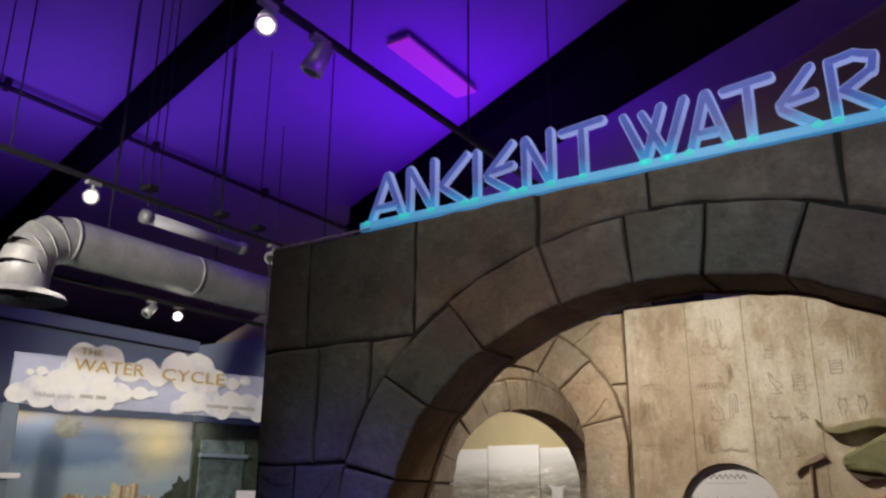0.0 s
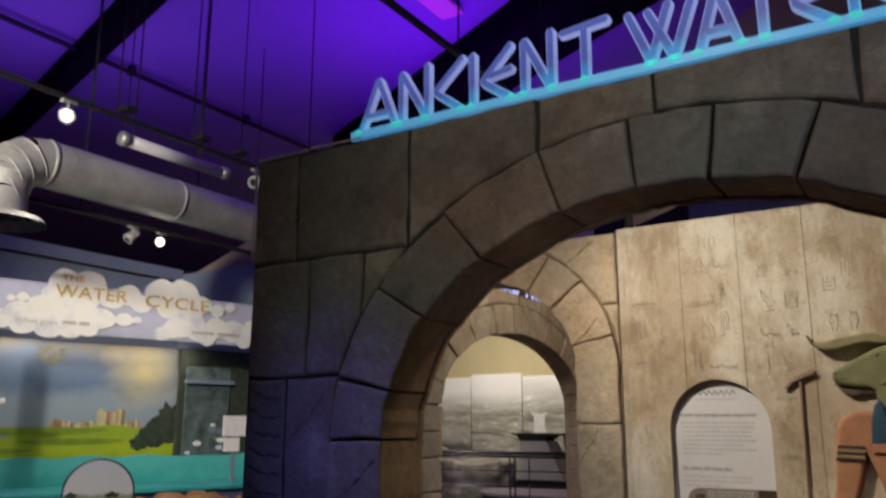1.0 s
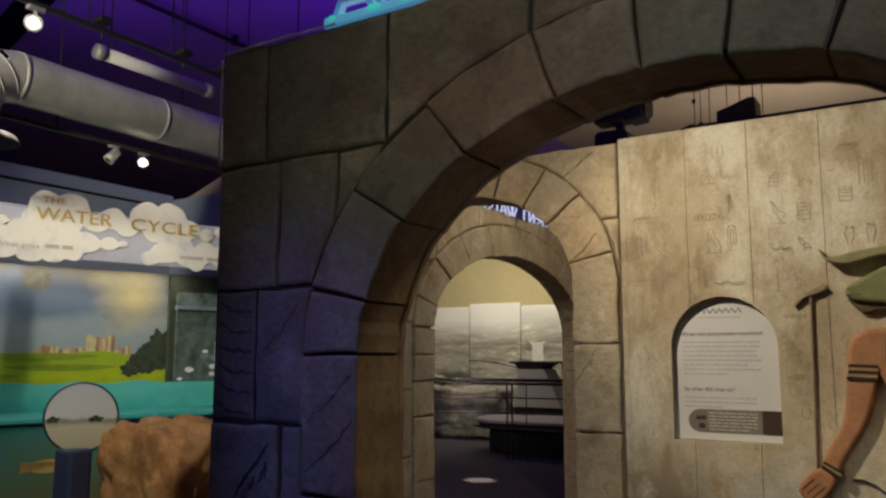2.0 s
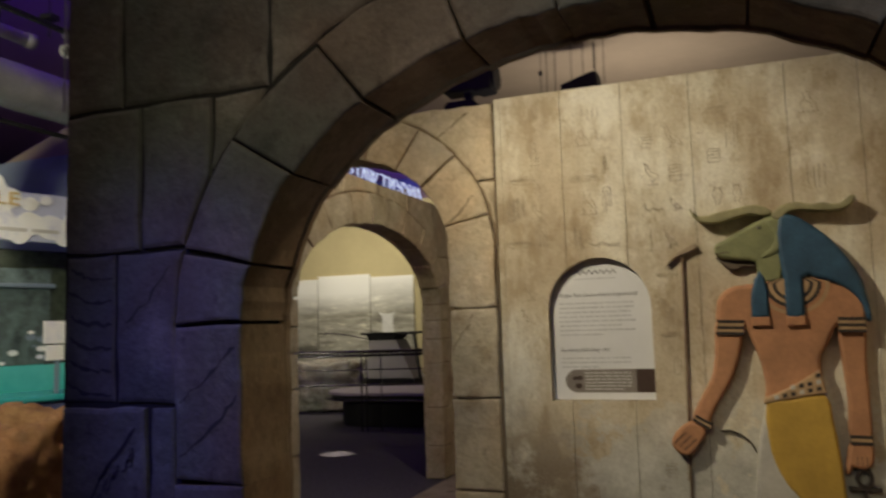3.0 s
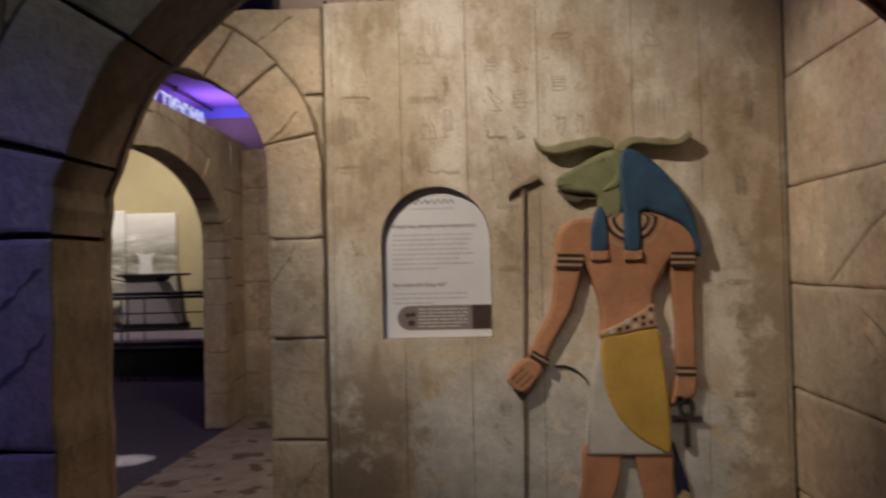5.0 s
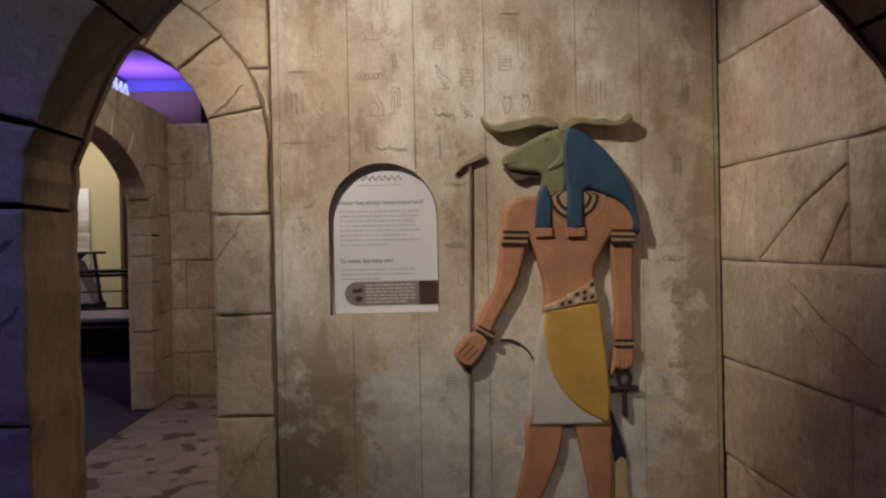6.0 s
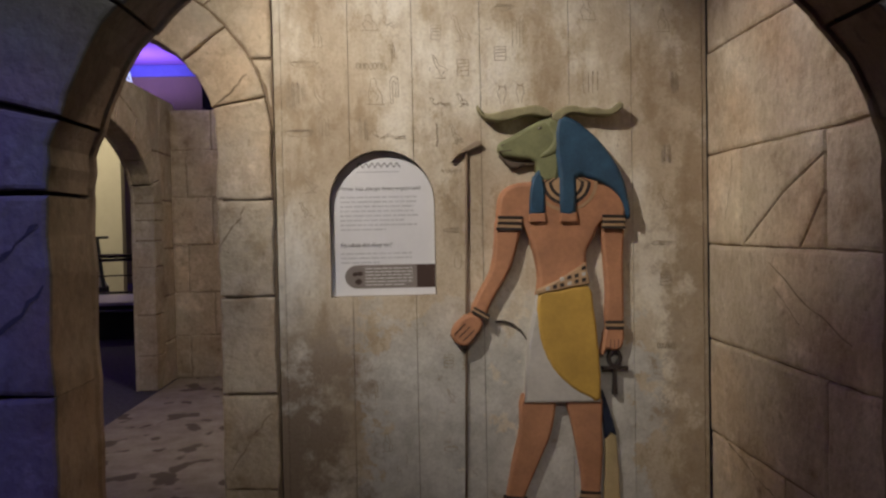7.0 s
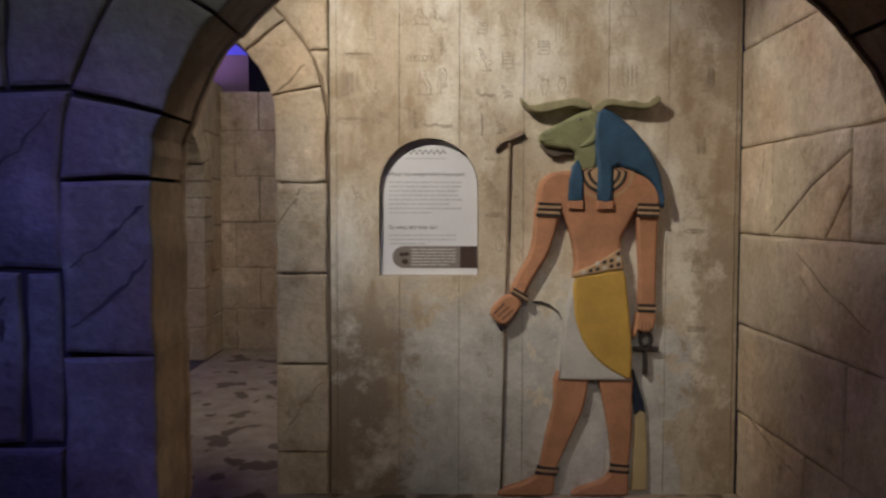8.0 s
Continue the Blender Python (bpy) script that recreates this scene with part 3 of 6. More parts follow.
for i, (a, b) in enumerate(zip(cuts, cuts[1:])):
    part("panel", wall_strips(bmesh.new(), a + 0.0013, b - 0.0013, WY + (0.004 if i in (0, 7) else 0), 2.49), PLASTER, carved)


# carved signs: strokes in a unit square
def arc(cx, cy, rx, ry, a0, a1, k=10):
    return [(cx + rx * math.cos(radians(a0 + (a1 - a0) * i / k)), cy + ry * math.sin(radians(a0 + (a1 - a0) * i / k))) for i in range(k + 1)]


GLYPHS = {}
GLYPHS["bird"] = [[(0.05, 0.85), (0.18, 0.95), (0.3, 0.85), (0.42, 0.55), (0.75, 0.35), (0.95, 0.05)], [(0.05, 0.85), (0.2, 0.8), (0.25, 0.5), (0.45, 0.2), (0.95, 0.05)],
             [(0.45, 0.2), (0.42, 0.0), (0.25, 0.0)], [(0.58, 0.17), (0.56, 0.0), (0.42, 0.0)], [(0.38, 0.5), (0.55, 0.25), (0.8, 0.2)]]
GLYPHS["vulture"] = [[(0.1, 1.0), (0.25, 0.9), (0.4, 0.6), (0.9, 0.35), (0.7, 0.3), (0.55, 0.1), (0.8, 0.0), (0.2, 0.0)], [(0.1, 1.0), (0.2, 0.6), (0.45, 0.3), (0.5, 0.1)]]
GLYPHS["reed"] = [[(0.3, 0.0), (0.3, 0.9), (0.45, 1.0), (0.6, 0.75), (0.62, 0.3), (0.4, 0.25)], [(0.45, 0.95), (0.45, 0.3)]]
GLYPHS["reeds"] = [[(0.1, 0.0), (0.08, 0.85), (0.2, 1.0), (0.3, 0.8), (0.32, 0.0)], [(0.2, 0.9), (0.21, 0.1)], [(0.6, 0.0), (0.58, 0.85), (0.7, 1.0), (0.8, 0.8), (0.82, 0.0)], [(0.7, 0.9), (0.71, 0.1)]]
GLYPHS["loop"] = [[(0.1, 0.0), (0.08, 0.75)] + arc(0.5, 0.75, 0.42, 0.25, 180, 0) + [(0.92, 0.25), (0.62, 0.25)], [(0.35, 0.0), (0.33, 0.7)] + arc(0.5, 0.7, 0.17, 0.13, 180, 0) + [(0.65, 0.25)], [(0.1, 0.0), (0.35, 0.0)]]
GLYPHS["water"] = [[(i / 10, 0.3 if i % 2 else 0.7) for i in range(11)], [(i / 10, 0.05 if i % 2 else 0.45) for i in range(11)]]
GLYPHS["beads"] = [arc(0.08 + 0.14 * i, 0.5, 0.055, 0.45, 0, 360, 8) for i in range(7)]
GLYPHS["bars"] = [[(0, 0), (1, 0), (1, 1), (0, 1), (0, 0)], [(0.1, 0.3), (0.9, 0.3)], [(0.1, 0.55), (0.9, 0.55)], [(0.1, 0.78), (0.9, 0.78)]]
GLYPHS["basket"] = [[(0, 0.8), (1, 0.8)] + arc(0.5, 0.8, 0.5, 0.7, 0, -180), [(0.1, 0.95), (0.9, 0.95)]]
GLYPHS["eye"] = [arc(0.5, 0.5, 0.5, 0.35, 0, 180), arc(0.5, 0.5, 0.5, 0.25, 180, 360), arc(0.5, 0.5, 0.15, 0.2, 0, 360)]
GLYPHS["snake"] = [[(0, 0.7), (0.08, 1.0), (0.18, 0.8), (0.12, 0.45), (0.3, 0.3), (0.5, 0.5), (0.7, 0.3), (1.0, 0.35)], [(0.05, 0.55), (0.3, 0.15), (0.5, 0.35), (0.7, 0.15), (1.0, 0.2)]]
GLYPHS["twist"] = [[(0.3 + 0.4 * (i % 2), i / 6) for i in range(7)], [(0.7 - 0.4 * (i % 2), i / 6) for i in range(7)]]
GLYPHS["vase"] = [[(0.35, 0.0), (0.3, 0.25), (0.05, 0.6), (0.25, 0.85), (0.2, 1.0)], [(0.65, 0.0), (0.7, 0.25), (0.95, 0.6), (0.75, 0.85), (0.8, 1.0)], [(0.2, 0.9), (0.8, 0.9)]]
GLYPHS["oval"] = [arc(0.5, 0.5, 0.45, 0.5, 0, 360, 14)]
GLYPHS["strokes"] = [[(0.1, 0), (0.1, 1)], [(0.4, 0.05), (0.4, 0.95)], [(0.62, 0), (0.64, 1)], [(0.9, 0.1), (0.9, 1)]]
GLYPHS["seated"] = [[(0.1, 0), (0.9, 0)], [(0.3, 0), (0.2, 0.4), (0.35, 0.75), (0.3, 0.95), (0.5, 1.0), (0.58, 0.85), (0.55, 0.7), (0.8, 0.35), (0.85, 0)], [(0.35, 0.6), (0.65, 0.35), (0.6, 0.1)]]


FAINT_CUT = plain("faint_carved_line_paint", (0.41, 0.335, 0.235), 0.9, 0, 0.35, 40)


# strokes lie flat on the plaster; brown colour replaces the shade of cut lines
def glyph(kind, x, z, w, h, rng, width=0.0029):
    bm = bmesh.new()
    for line in GLYPHS[kind]:
        pts = [Vector((x + (u - 0.5) * w + rng.uniform(-1, 1) * 0.0015, z + (v - 0.5) * h + rng.uniform(-1, 1) * 0.0015)) for u, v in line]
        left, right = [], []
        for i, p in enumerate(pts):
            d = pts[min(i + 1, len(pts) - 1)] - pts[max(i - 1, 0)]
            d = d.normalized() if d.length > 1e-6 else Vector((1, 0))
            s = Vector((-d.y, d.x)) * width * rng.uniform(0.35, 0.6)
            left.append(bm.verts.new((p.x + s.x, WY - 0.0018, p.y + s.y)))
            right.append(bm.verts.new((p.x - s.x, WY - 0.0018, p.y - s.y)))
        for i in range(len(pts) - 1):
            bm.faces.new((left[i], right[i], right[i + 1], left[i + 1]))
    return part("carved_sign", bm, FAINT_CUT if x > 0.3 or z > 2.15 else SIGN_CUT, carved)


rng = random.Random(21)


def carve(*signs):
    """One row of arguments for each sign: kind, middle, width and height."""
    for kind, x, z, w, h in signs:
        glyph(kind, x, z, w, h, rng)


carve(("seated", -0.885, 1.95, 0.10, 0.115), ("loop", -0.80, 1.955, 0.045, 0.12), ("seated", -0.90, 2.25, 0.10, 0.07),
      ("snake", -0.81, 2.25, 0.06, 0.07), ("reed", -0.80, 2.115, 0.05, 0.09), ("beads", -0.90, 2.06, 0.135, 0.035),
      ("reeds", -0.937, 1.785, 0.05, 0.10), ("snake", -0.83, 1.76, 0.15, 0.05), ("strokes", -0.86, 2.36, 0.09, 0.06))  # second panel
carve(("seated", -0.86, 0.40, 0.06, 0.08), ("reed", -0.90, 0.62, 0.05, 0.08))
carve(("reeds", -1.25, 1.94, 0.045, 0.115), ("reeds", -1.205, 1.95, 0.05, 0.10), ("vulture", -1.12, 1.92, 0.08, 0.08),
      ("loop", -1.11, 1.79, 0.05, 0.12), ("basket", -1.22, 1.77, 0.12, 0.035), ("seated", -1.13, 2.20, 0.06, 0.11),
      ("strokes", -1.13, 2.39, 0.05, 0.06), ("basket", -1.19, 2.07, 0.12, 0.03), ("vulture", -1.17, 1.55, 0.08, 0.08))  # first panel
carve(("bird", -1.20, 1.44, 0.06, 0.07), ("seated", -1.15, 0.70, 0.07, 0.10), ("loop", -1.22, 0.45, 0.04, 0.09))
carve(("bars", -0.612, 2.205, 0.045, 0.06), ("bird", -0.50, 2.225, 0.10, 0.12), ("vulture", -0.595, 2.055, 0.08, 0.10),
      ("bars", -0.495, 2.05, 0.05, 0.07), ("snake", -0.60, 1.90, 0.09, 0.04), ("bird", -0.50, 1.91, 0.06, 0.06),
      ("twist", -0.615, 1.755, 0.025, 0.10), ("bird", -0.53, 1.76, 0.07, 0.09), ("water", -0.555, 1.60, 0.085, 0.03))  # third panel
carve(("vulture", -0.562, 1.455, 0.075, 0.09), ("eye", -0.555, 1.335, 0.08, 0.03), ("oval", -0.533, 1.20, 0.035, 0.075),
      ("bars", -0.582, 0.755, 0.042, 0.055), ("twist", -0.515, 0.76, 0.02, 0.09), ("basket", -0.58, 0.36, 0.06, 0.03),
      ("vulture", -0.57, 0.60, 0.05, 0.06))
carve(("vase", -0.325, 1.93, 0.045, 0.085), ("vase", -0.245, 1.935, 0.04, 0.085), ("strokes", -0.25, 2.20, 0.06, 0.12),
      ("bars", -0.33, 2.11, 0.05, 0.06), ("basket", -0.31, 2.31, 0.08, 0.03))  # fourth panel
carve(("strokes", 0.07, 1.98, 0.08, 0.10), ("seated", 0.06, 2.30, 0.10, 0.09), ("reeds", 0.45, 1.975, 0.04, 0.10),
      ("bars", 0.40, 1.10, 0.045, 0.06), ("bird", 0.40, 1.45, 0.08, 0.08), ("eye", 0.38, 1.26, 0.09, 0.03),
      ("beads", 0.40, 0.80, 0.09, 0.03), ("reeds", 0.41, 1.66, 0.05, 0.09), ("seated", 0.40, 2.25, 0.08, 0.10))  # last panels


# cracks in single stones
CRACK = plain("brown_crack_paint", (0.27, 0.195, 0.12), 0.95, 0, 0.3, 30)


def inside(poly, p):
    hit = False
    for a, b in zip(poly, poly[1:] + poly[:1]):
        if (a[1] > p.y) != (b[1] > p.y) and p.x < a[0] + (p.y - a[1]) * (b[0] - a[0]) / (b[1] - a[1]):
            hit = not hit
    return hit


def crack(points, place, parent, mat, width=0.006, seed=1):
    rng = random.Random(seed)
    bm, pts = bmesh.new(), []
    for a, b in zip(points, points[1:]):
        for k in range(5):
            p = Vector(a).lerp(Vector(b), k / 5)
            pts.append(p + Vector((rng.uniform(-1, 1), rng.uniform(-1, 1))) * 0.006)
    pts.append(Vector(points[-1]))
    rows = []
    mid = pts[len(pts) // 2]
    lift = max([up for poly, up in FACES.get(parent.name, ()) if inside(poly, mid)], default=0.0122) + 0.0013
    for i, p in enumerate(pts):
        d = (pts[min(i + 1, len(pts) - 1)] - pts[max(i - 1, 0)]).normalized()
        s = Vector((-d.y, d.x)) * width * (0.25 if i in (0, len(pts) - 1) else rng.uniform(0.15, 0.75))
        rows.append([bm.verts.new(place(p.x + s.x, p.y + s.y, lift)), bm.verts.new(place(p.x - s.x, p.y - s.y, lift))])
    for a, b in zip(rows, rows[1:]):
        bm.faces.new((a[0], a[1], b[1], b[0]))
    return part("crack", bm, mat, parent)


side_wall, middle_wall = bpy.data.objects["wall_side"], bpy.data.objects["wall_middle"]
crack([(3.78, 1.62), (3.80, 1.50), (3.86, 1.36)], on_x(0.60, -1), side_wall, CRACK, 0.004, 6)
crack([(3.46, 1.20), (3.20, 1.07), (2.90, 0.96)], on_x(0.60, -1), side_wall, CRACK, 0.006, 4)
crack([(3.42, 1.10), (3.22, 0.98)], on_x(0.60, -1), side_wall, CRACK, 0.005, 5)
crack([(3.90, 0.42), (3.60, 0.34), (3.40, 0.31)], on_x(0.60, -1), side_wall, CRACK, 0.0060, 7)
crack([(-1.645, 2.31), (-1.55, 2.37), (-1.45, 2.44)], on_y(4.06), middle_wall, CRACK, 0.0070, 12)
crack([(-1.572, 1.893), (-1.50, 1.96), (-1.436, 2.027)], on_y(4.06), middle_wall, CRACK, 0.0065, 13)
crack([(-1.455, 1.45), (-1.50, 1.38), (-1.57, 1.28)], on_y(4.06), middle_wall, CRACK, 0.0067, 8)
crack([(-1.36, 0.55), (-1.45, 0.45), (-1.54, 0.30)], on_y(4.06), middle_wall, CRACK, 0.0037, 9)


# black strip that paints the dark of the seam beside the side wall
part("seam_shade_strip", boxed(0.5925, WY + 0.003, 0.0, 0.5995, WY + 0.012, 2.48), BLACK, carved)
rng = random.Random(44)
for k in range(26):  # small scratches and flaked edges in the plaster
    x, z, a, s = rng.uniform(-1.25, 0.55), rng.uniform(0.15, 2.4), rng.uniform(0, math.pi), rng.uniform(0.015, 0.05)
    if NICHE["x0"] - 0.06 < x < NICHE["x1"] + 0.06 and 0.98 < z < 1.76:
        continue
    crack([(x, z), (x + s * math.cos(a), z + s * math.sin(a))], on_y(WY + 0.0118), carved, SIGN_CUT, 0.0022, 50 + k)

front_wall = bpy.data.objects["wall_front"]
rng = random.Random(17)
# light catching the wall's left and top edges, modelled as thin pale lines
EDGE_LIGHT = plain("pale_edge_highlight", (0.56, 0.53, 0.56), 0.7, 0, 0.2, 30)
for points in ([(-2.108, 2.219, 2.075 + 0.02 * k) for k in range(20)], [(-2.10 + 0.02 * k, 2.219, 2.4775) for k in range(26)]):
    glint_line = [tuple(c + rng.uniform(-0.0015, 0.0015) for c in p) for p in points]
    part("edge_highlight", tube(bmesh.new(), glint_line, 0.004, 6, radii=[rng.uniform(0.002, 0.0055) for _ in glint_line]), EDGE_LIGHT, front_wall, "pale line painted as a highlight along the edge")
# grooves are not cut: dark strips on the stone give their shade
GROOVE = plain("dark_groove_shade", (0.048, 0.046, 0.041), 0.9)
on_front = on_y(2.23)
for k in range(6):  # feathered chisel grooves on one dark stone, their shade laid on as strips
    z = 1.60 - 0.066 * k
    crack([(-2.09, z), (-2.02, z - 0.028), (-1.93, z - 0.030)], on_front, front_wall, GROOVE, 0.010, 20 + k)
crack([(-1.72, 1.60), (-1.80, 1.50), (-1.88, 1.44)], on_front, front_wall, GROOVE, 0.007, 31)
crack([(-1.50, 1.37), (-1.58, 1.30), (-1.68, 1.22)], on_front, front_wall, GROOVE, 0.009, 32)
crack([(-1.50, 1.24), (-1.58, 1.15), (-1.68, 1.08)], on_front, front_wall, GROOVE, 0.008, 33)
crack([(-1.84, 1.15), (-1.94, 1.04), (-2.05, 0.86)], on_front, front_wall, GROOVE, 0.010, 34)
rng = random.Random(9)
CHISEL = plain("chisel_mark_shade", (0.088, 0.084, 0.073), 0.9)
for k in range(14):  # a field of short chisel strokes, shaded by colour only
    x, z = -2.05 + 0.014 * k + rng.uniform(-0.02, 0.02), 0.84 + 0.020 * k + rng.uniform(-0.05, 0.05)
    s = rng.uniform(0.03, 0.06)
    crack([(x, z), (x + 0.4 * s, z + 0.5 * s), (x + 0.6 * s, z + s)], on_front, front_wall, CHISEL, 0.009, 70 + k)


# ---- the information panel in the niche ----
WHITE_PRINT = plain("white_printed_board", (0.70, 0.70, 0.71), 0.45, 0, 0.04, 6)
INK = plain("black_print", (0.13, 0.13, 0.13), 0.5)
GREY_INK = plain("grey_print", (0.50, 0.50, 0.51), 0.5)
BAND = plain("taupe_print", (0.22, 0.19, 0.17), 0.5, 0, 0.1)
BAND_DARK = plain("dark_brown_print", (0.055, 0.032, 0.025), 0.5)
PALE_INK = plain("pale_print", (0.55, 0.53, 0.50), 0.5)


def flat(bm, poly, place, w0, w1, mat=0):
    """A thin plate between heights w0 and w1."""
    return slab(bm, poly, place, [(0, w0), (0, w1)], (mat,))


def lettering(name, body, size, m, mat, parent, width=None, deep=0.0006):
    """Text in the built-in font as a mesh, fitted to a width, laid on the plane of the pose m."""
    curve = bpy.data.curves.new(name, "FONT")
    curve.body, curve.size, curve.extrude, curve.resolution_u = body, size, deep, 3
    tmp = bpy.data.objects.new(name, curve)
    scene.collection.objects.link(tmp)
    me = bpy.data.meshes.new_from_object(tmp)
    me.name = name
    bpy.data.objects.remove(tmp)
    xs = [v.co.x for v in me.vertices]
    k = width / (max(xs) - min(xs)) if width else 1.0
    me.transform(m @ Matrix.Diagonal((k, 1, 1, 1)) @ Matrix.Translation((-min(xs), 0, 0)))
    me.materials.clear()
    me.materials.append(mat)
    ob = new(name, me)
    ob.parent = parent
    return ob


SY = WY + NICHE["deep"] - 0.004
on_sign = on_y(SY)
panel = thing("information_panel", "white arched information board set into a wall niche", "sign")
c, r = -0.8625, 0.230
outline = [(c + r, 1.05)] + [(c + r * math.cos(radians(a)), 1.46 + r * math.sin(radians(a))) for a in range(0, 181, 9)] + [(c - r, 1.05)]
part("board", slab(bmesh.new(), outline, on_sign, [(0, -0.003), (0, 0.006), (0.002, 0.008)]), WHITE_PRINT, panel)
bm = bmesh.new()
pts = [(-0.975 + 0.193 * k / 14, 1.630 + (0.011 if k % 2 else -0.011)) for k in range(15)]
for a, b in zip(pts, pts[1:]):
    d = (Vector(b) - Vector(a)).normalized() * 0.002
    nrm = Vector((-d.y, d.x))
    flat(bm, [(a[0] + nrm.x, a[1] + nrm.y), (a[0] - nrm.x, a[1] - nrm.y), (b[0] - nrm.x, b[1] - nrm.y), (b[0] + nrm.x, b[1] + nrm.y)], on_sign, 0.0082, 0.0088)
part("zigzag_ornament", bm, INK, panel, "black zigzag water ornament")
lettering("heading", "Water has always been important!", 0.026, pose(-1.058, SY - 0.0086, 1.518, 90), INK, panel, 0.365)
lettering("heading", "So what did they do?", 0.026, pose(-1.050, SY - 0.0086, 1.268, 90), INK, panel, 0.225)
rng = random.Random(4)
part("text_line", flat(bmesh.new(), [(-0.975, 1.597), (-0.785, 1.597), (-0.785, 1.602), (-0.975, 1.602)], on_sign, 0.0082, 0.0086), GREY_INK, panel)


def text_line(x, end, z, half, w0, mat, parent):
    """One line of small print as a row of word bars."""
    bm = bmesh.new()
    while x < end:
        w = min(rng.uniform(0.012, 0.05), end - x)
        flat(bm, [(x, z - half), (x + w, z - half), (x + w, z + half), (x, z + half)], on_sign, w0, w0 + 0.0004)
        x += w + 0.005
    return part("text_line", bm, mat, parent)


for k in range(8):
    text_line(-1.050, -0.85 if k == 7 else -0.705 - rng.choice((0.0, 0.005, 0.02, 0.06)), 1.488 - 0.0205 * k, 0.0034, 0.0082, GREY_INK, panel)
for k in range(3):
    text_line(-1.050, -0.88 if k == 2 else -0.735, 1.238 - 0.020 * k, 0.0034, 0.0082, GREY_INK, panel)
h = 0.052
zc = 1.135
pts = [(-0.634, zc - h), (-0.634, zc + h), (-0.98, zc + h)] + [(-0.98 + 0.055 * math.cos(radians(a)), zc + h * math.sin(radians(a))) for a in range(100, 261, 16)] + [(-0.98, zc - h)]
band = part("caption_band", flat(bmesh.new(), pts, on_sign, 0.0081, 0.0086), BAND, panel, "taupe caption band with a dark end")
part("band_end", flat(bmesh.new(), [(-0.715, zc - h), (-0.6345, zc - h), (-0.6345, zc + h), (-0.715, zc + h)], on_sign, 0.0088, 0.0092), BAND_DARK, band, "dark brown end of the band")
for k in range(6):
    text_line(-0.945, -0.735 - 0.03 * (k == 5), zc + 0.036 - k * 0.0145, 0.0028, 0.0088, PALE_INK, band)
bm = bmesh.new()
for x, z, s in ((-0.99, 0.012, 0.012), (-0.968, 0.014, 0.013), (-0.975, -0.022, 0.016)):
    flat(bm, [(x + s * math.cos(radians(a)), zc + z + 0.8 * s * math.sin(radians(a))) for a in range(0, 360, 30)], on_sign, 0.0088, 0.0093)
part("emblem", bm, BAND_DARK, band)


# ---- the relief figure ----
SKIN = plain("terracotta_paint", (0.47, 0.225, 0.115), 0.75, 0, 0.20, 7, 0.002)
GREEN = plain("sage_green_paint", (0.235, 0.245, 0.115), 0.7, 0, 0.22, 9, 0.002)
BLUE = plain("deep_blue_paint", (0.033, 0.088, 0.150), 0.6, 0, 0.30, 9, 0.002)
YELLOW = plain("ochre_yellow_paint", (0.53, 0.325, 0.060), 0.7, 0, 0.16, 6, 0.0015)
LINEN = plain("off_white_paint", (0.55, 0.52, 0.46), 0.7, 0, 0.14, 8, 0.0015)
GOLD = plain("dull_gold_paint", (0.47, 0.305, 0.165), 0.6, 0, 0.15, 12)
NEARBLACK = plain("dark_brown_paint", (0.040, 0.029, 0.024), 0.6, 0, 0.2)
TAILCREAM = plain("straw_paint", (0.50, 0.39, 0.20), 0.7, 0, 0.15, 9)
HORN = plain("olive_tan_paint", (0.330, 0.300, 0.160), 0.7, 0, 0.25, 10, 0.002)
NAVY = plain("navy_paint", (0.014, 0.022, 0.045), 0.6, 0, 0.25, 12)
JAW = plain("umber_paint", (0.115, 0.085, 0.060), 0.75, 0, 0.25, 12)


def smooth_outline(pts, k=4):
    """A closed smooth line through the points."""
    out, n = [], len(pts)
    for i in range(n):
        p0, p1, p2, p3 = (Vector(pts[(i + j) % n]) for j in (-1, 0, 1, 2))
        for s in range(k):
            t = s / k
            q = 0.5 * ((2 * p1) + (p2 - p0) * t + (2 * p0 - 5 * p1 + 4 * p2 - p3) * t * t + (3 * p1 - p0 - 3 * p2 + p3) * t ** 3)
            out.append((q.x, q.y))
    return out


on_wall = lambda u, v, w: Vector((u, WY - 1.08 * w, v))
fig = bmesh.new()


def relief(pts, low, high, mat, round_edge=0.010, smooth=3):
    poly = smooth_outline(pts, smooth) if smooth else pts
    e = round_edge
    first = len(fig.faces)
    slab(fig, poly, on_wall, [(0, low), (0, high - e * 1.2), (e * 0.22, high - e * 0.62), (e * 0.65, high - e * 0.22), (e * 1.35, high)], (mat,))
    fig.faces.ensure_lookup_table()
    for f in fig.faces[first + len(poly):-1]:
        f.smooth = True


def stripe(a, b, width, low, high, mat):
    d = (Vector(b) - Vector(a)).normalized()
    s = Vector((-d.y, d.x)) * width / 2
    slab(fig, [(a[0] + s.x, a[1] + s.y), (a[0] - s.x, a[1] - s.y), (b[0] - s.x, b[1] - s.y), (b[0] + s.x, b[1] + s.y)], on_wall, [(0, low), (0, high)], (mat,))


M_SKIN, M_GREEN, M_BLUE, M_YELLOW, M_LINEN, M_GOLD, M_DARK, M_TAIL, M_HORN, M_NAVY, M_JAW = range(11)
# legs and feet
relief([(-0.262, 0.60), (-0.120, 0.60), (-0.130, 0.44), (-0.175, 0.33), (-0.215, 0.24), (-0.262, 0.125), (-0.270, 0.03), (-0.30, 0.008), (-0.44, 0.006), (-0.535, 0.012), (-0.50, 0.045), (-0.41, 0.075), (-0.350, 0.115), (-0.335, 0.17), (-0.310, 0.30), (-0.275, 0.45)], -0.004, 0.035, M_SKIN)
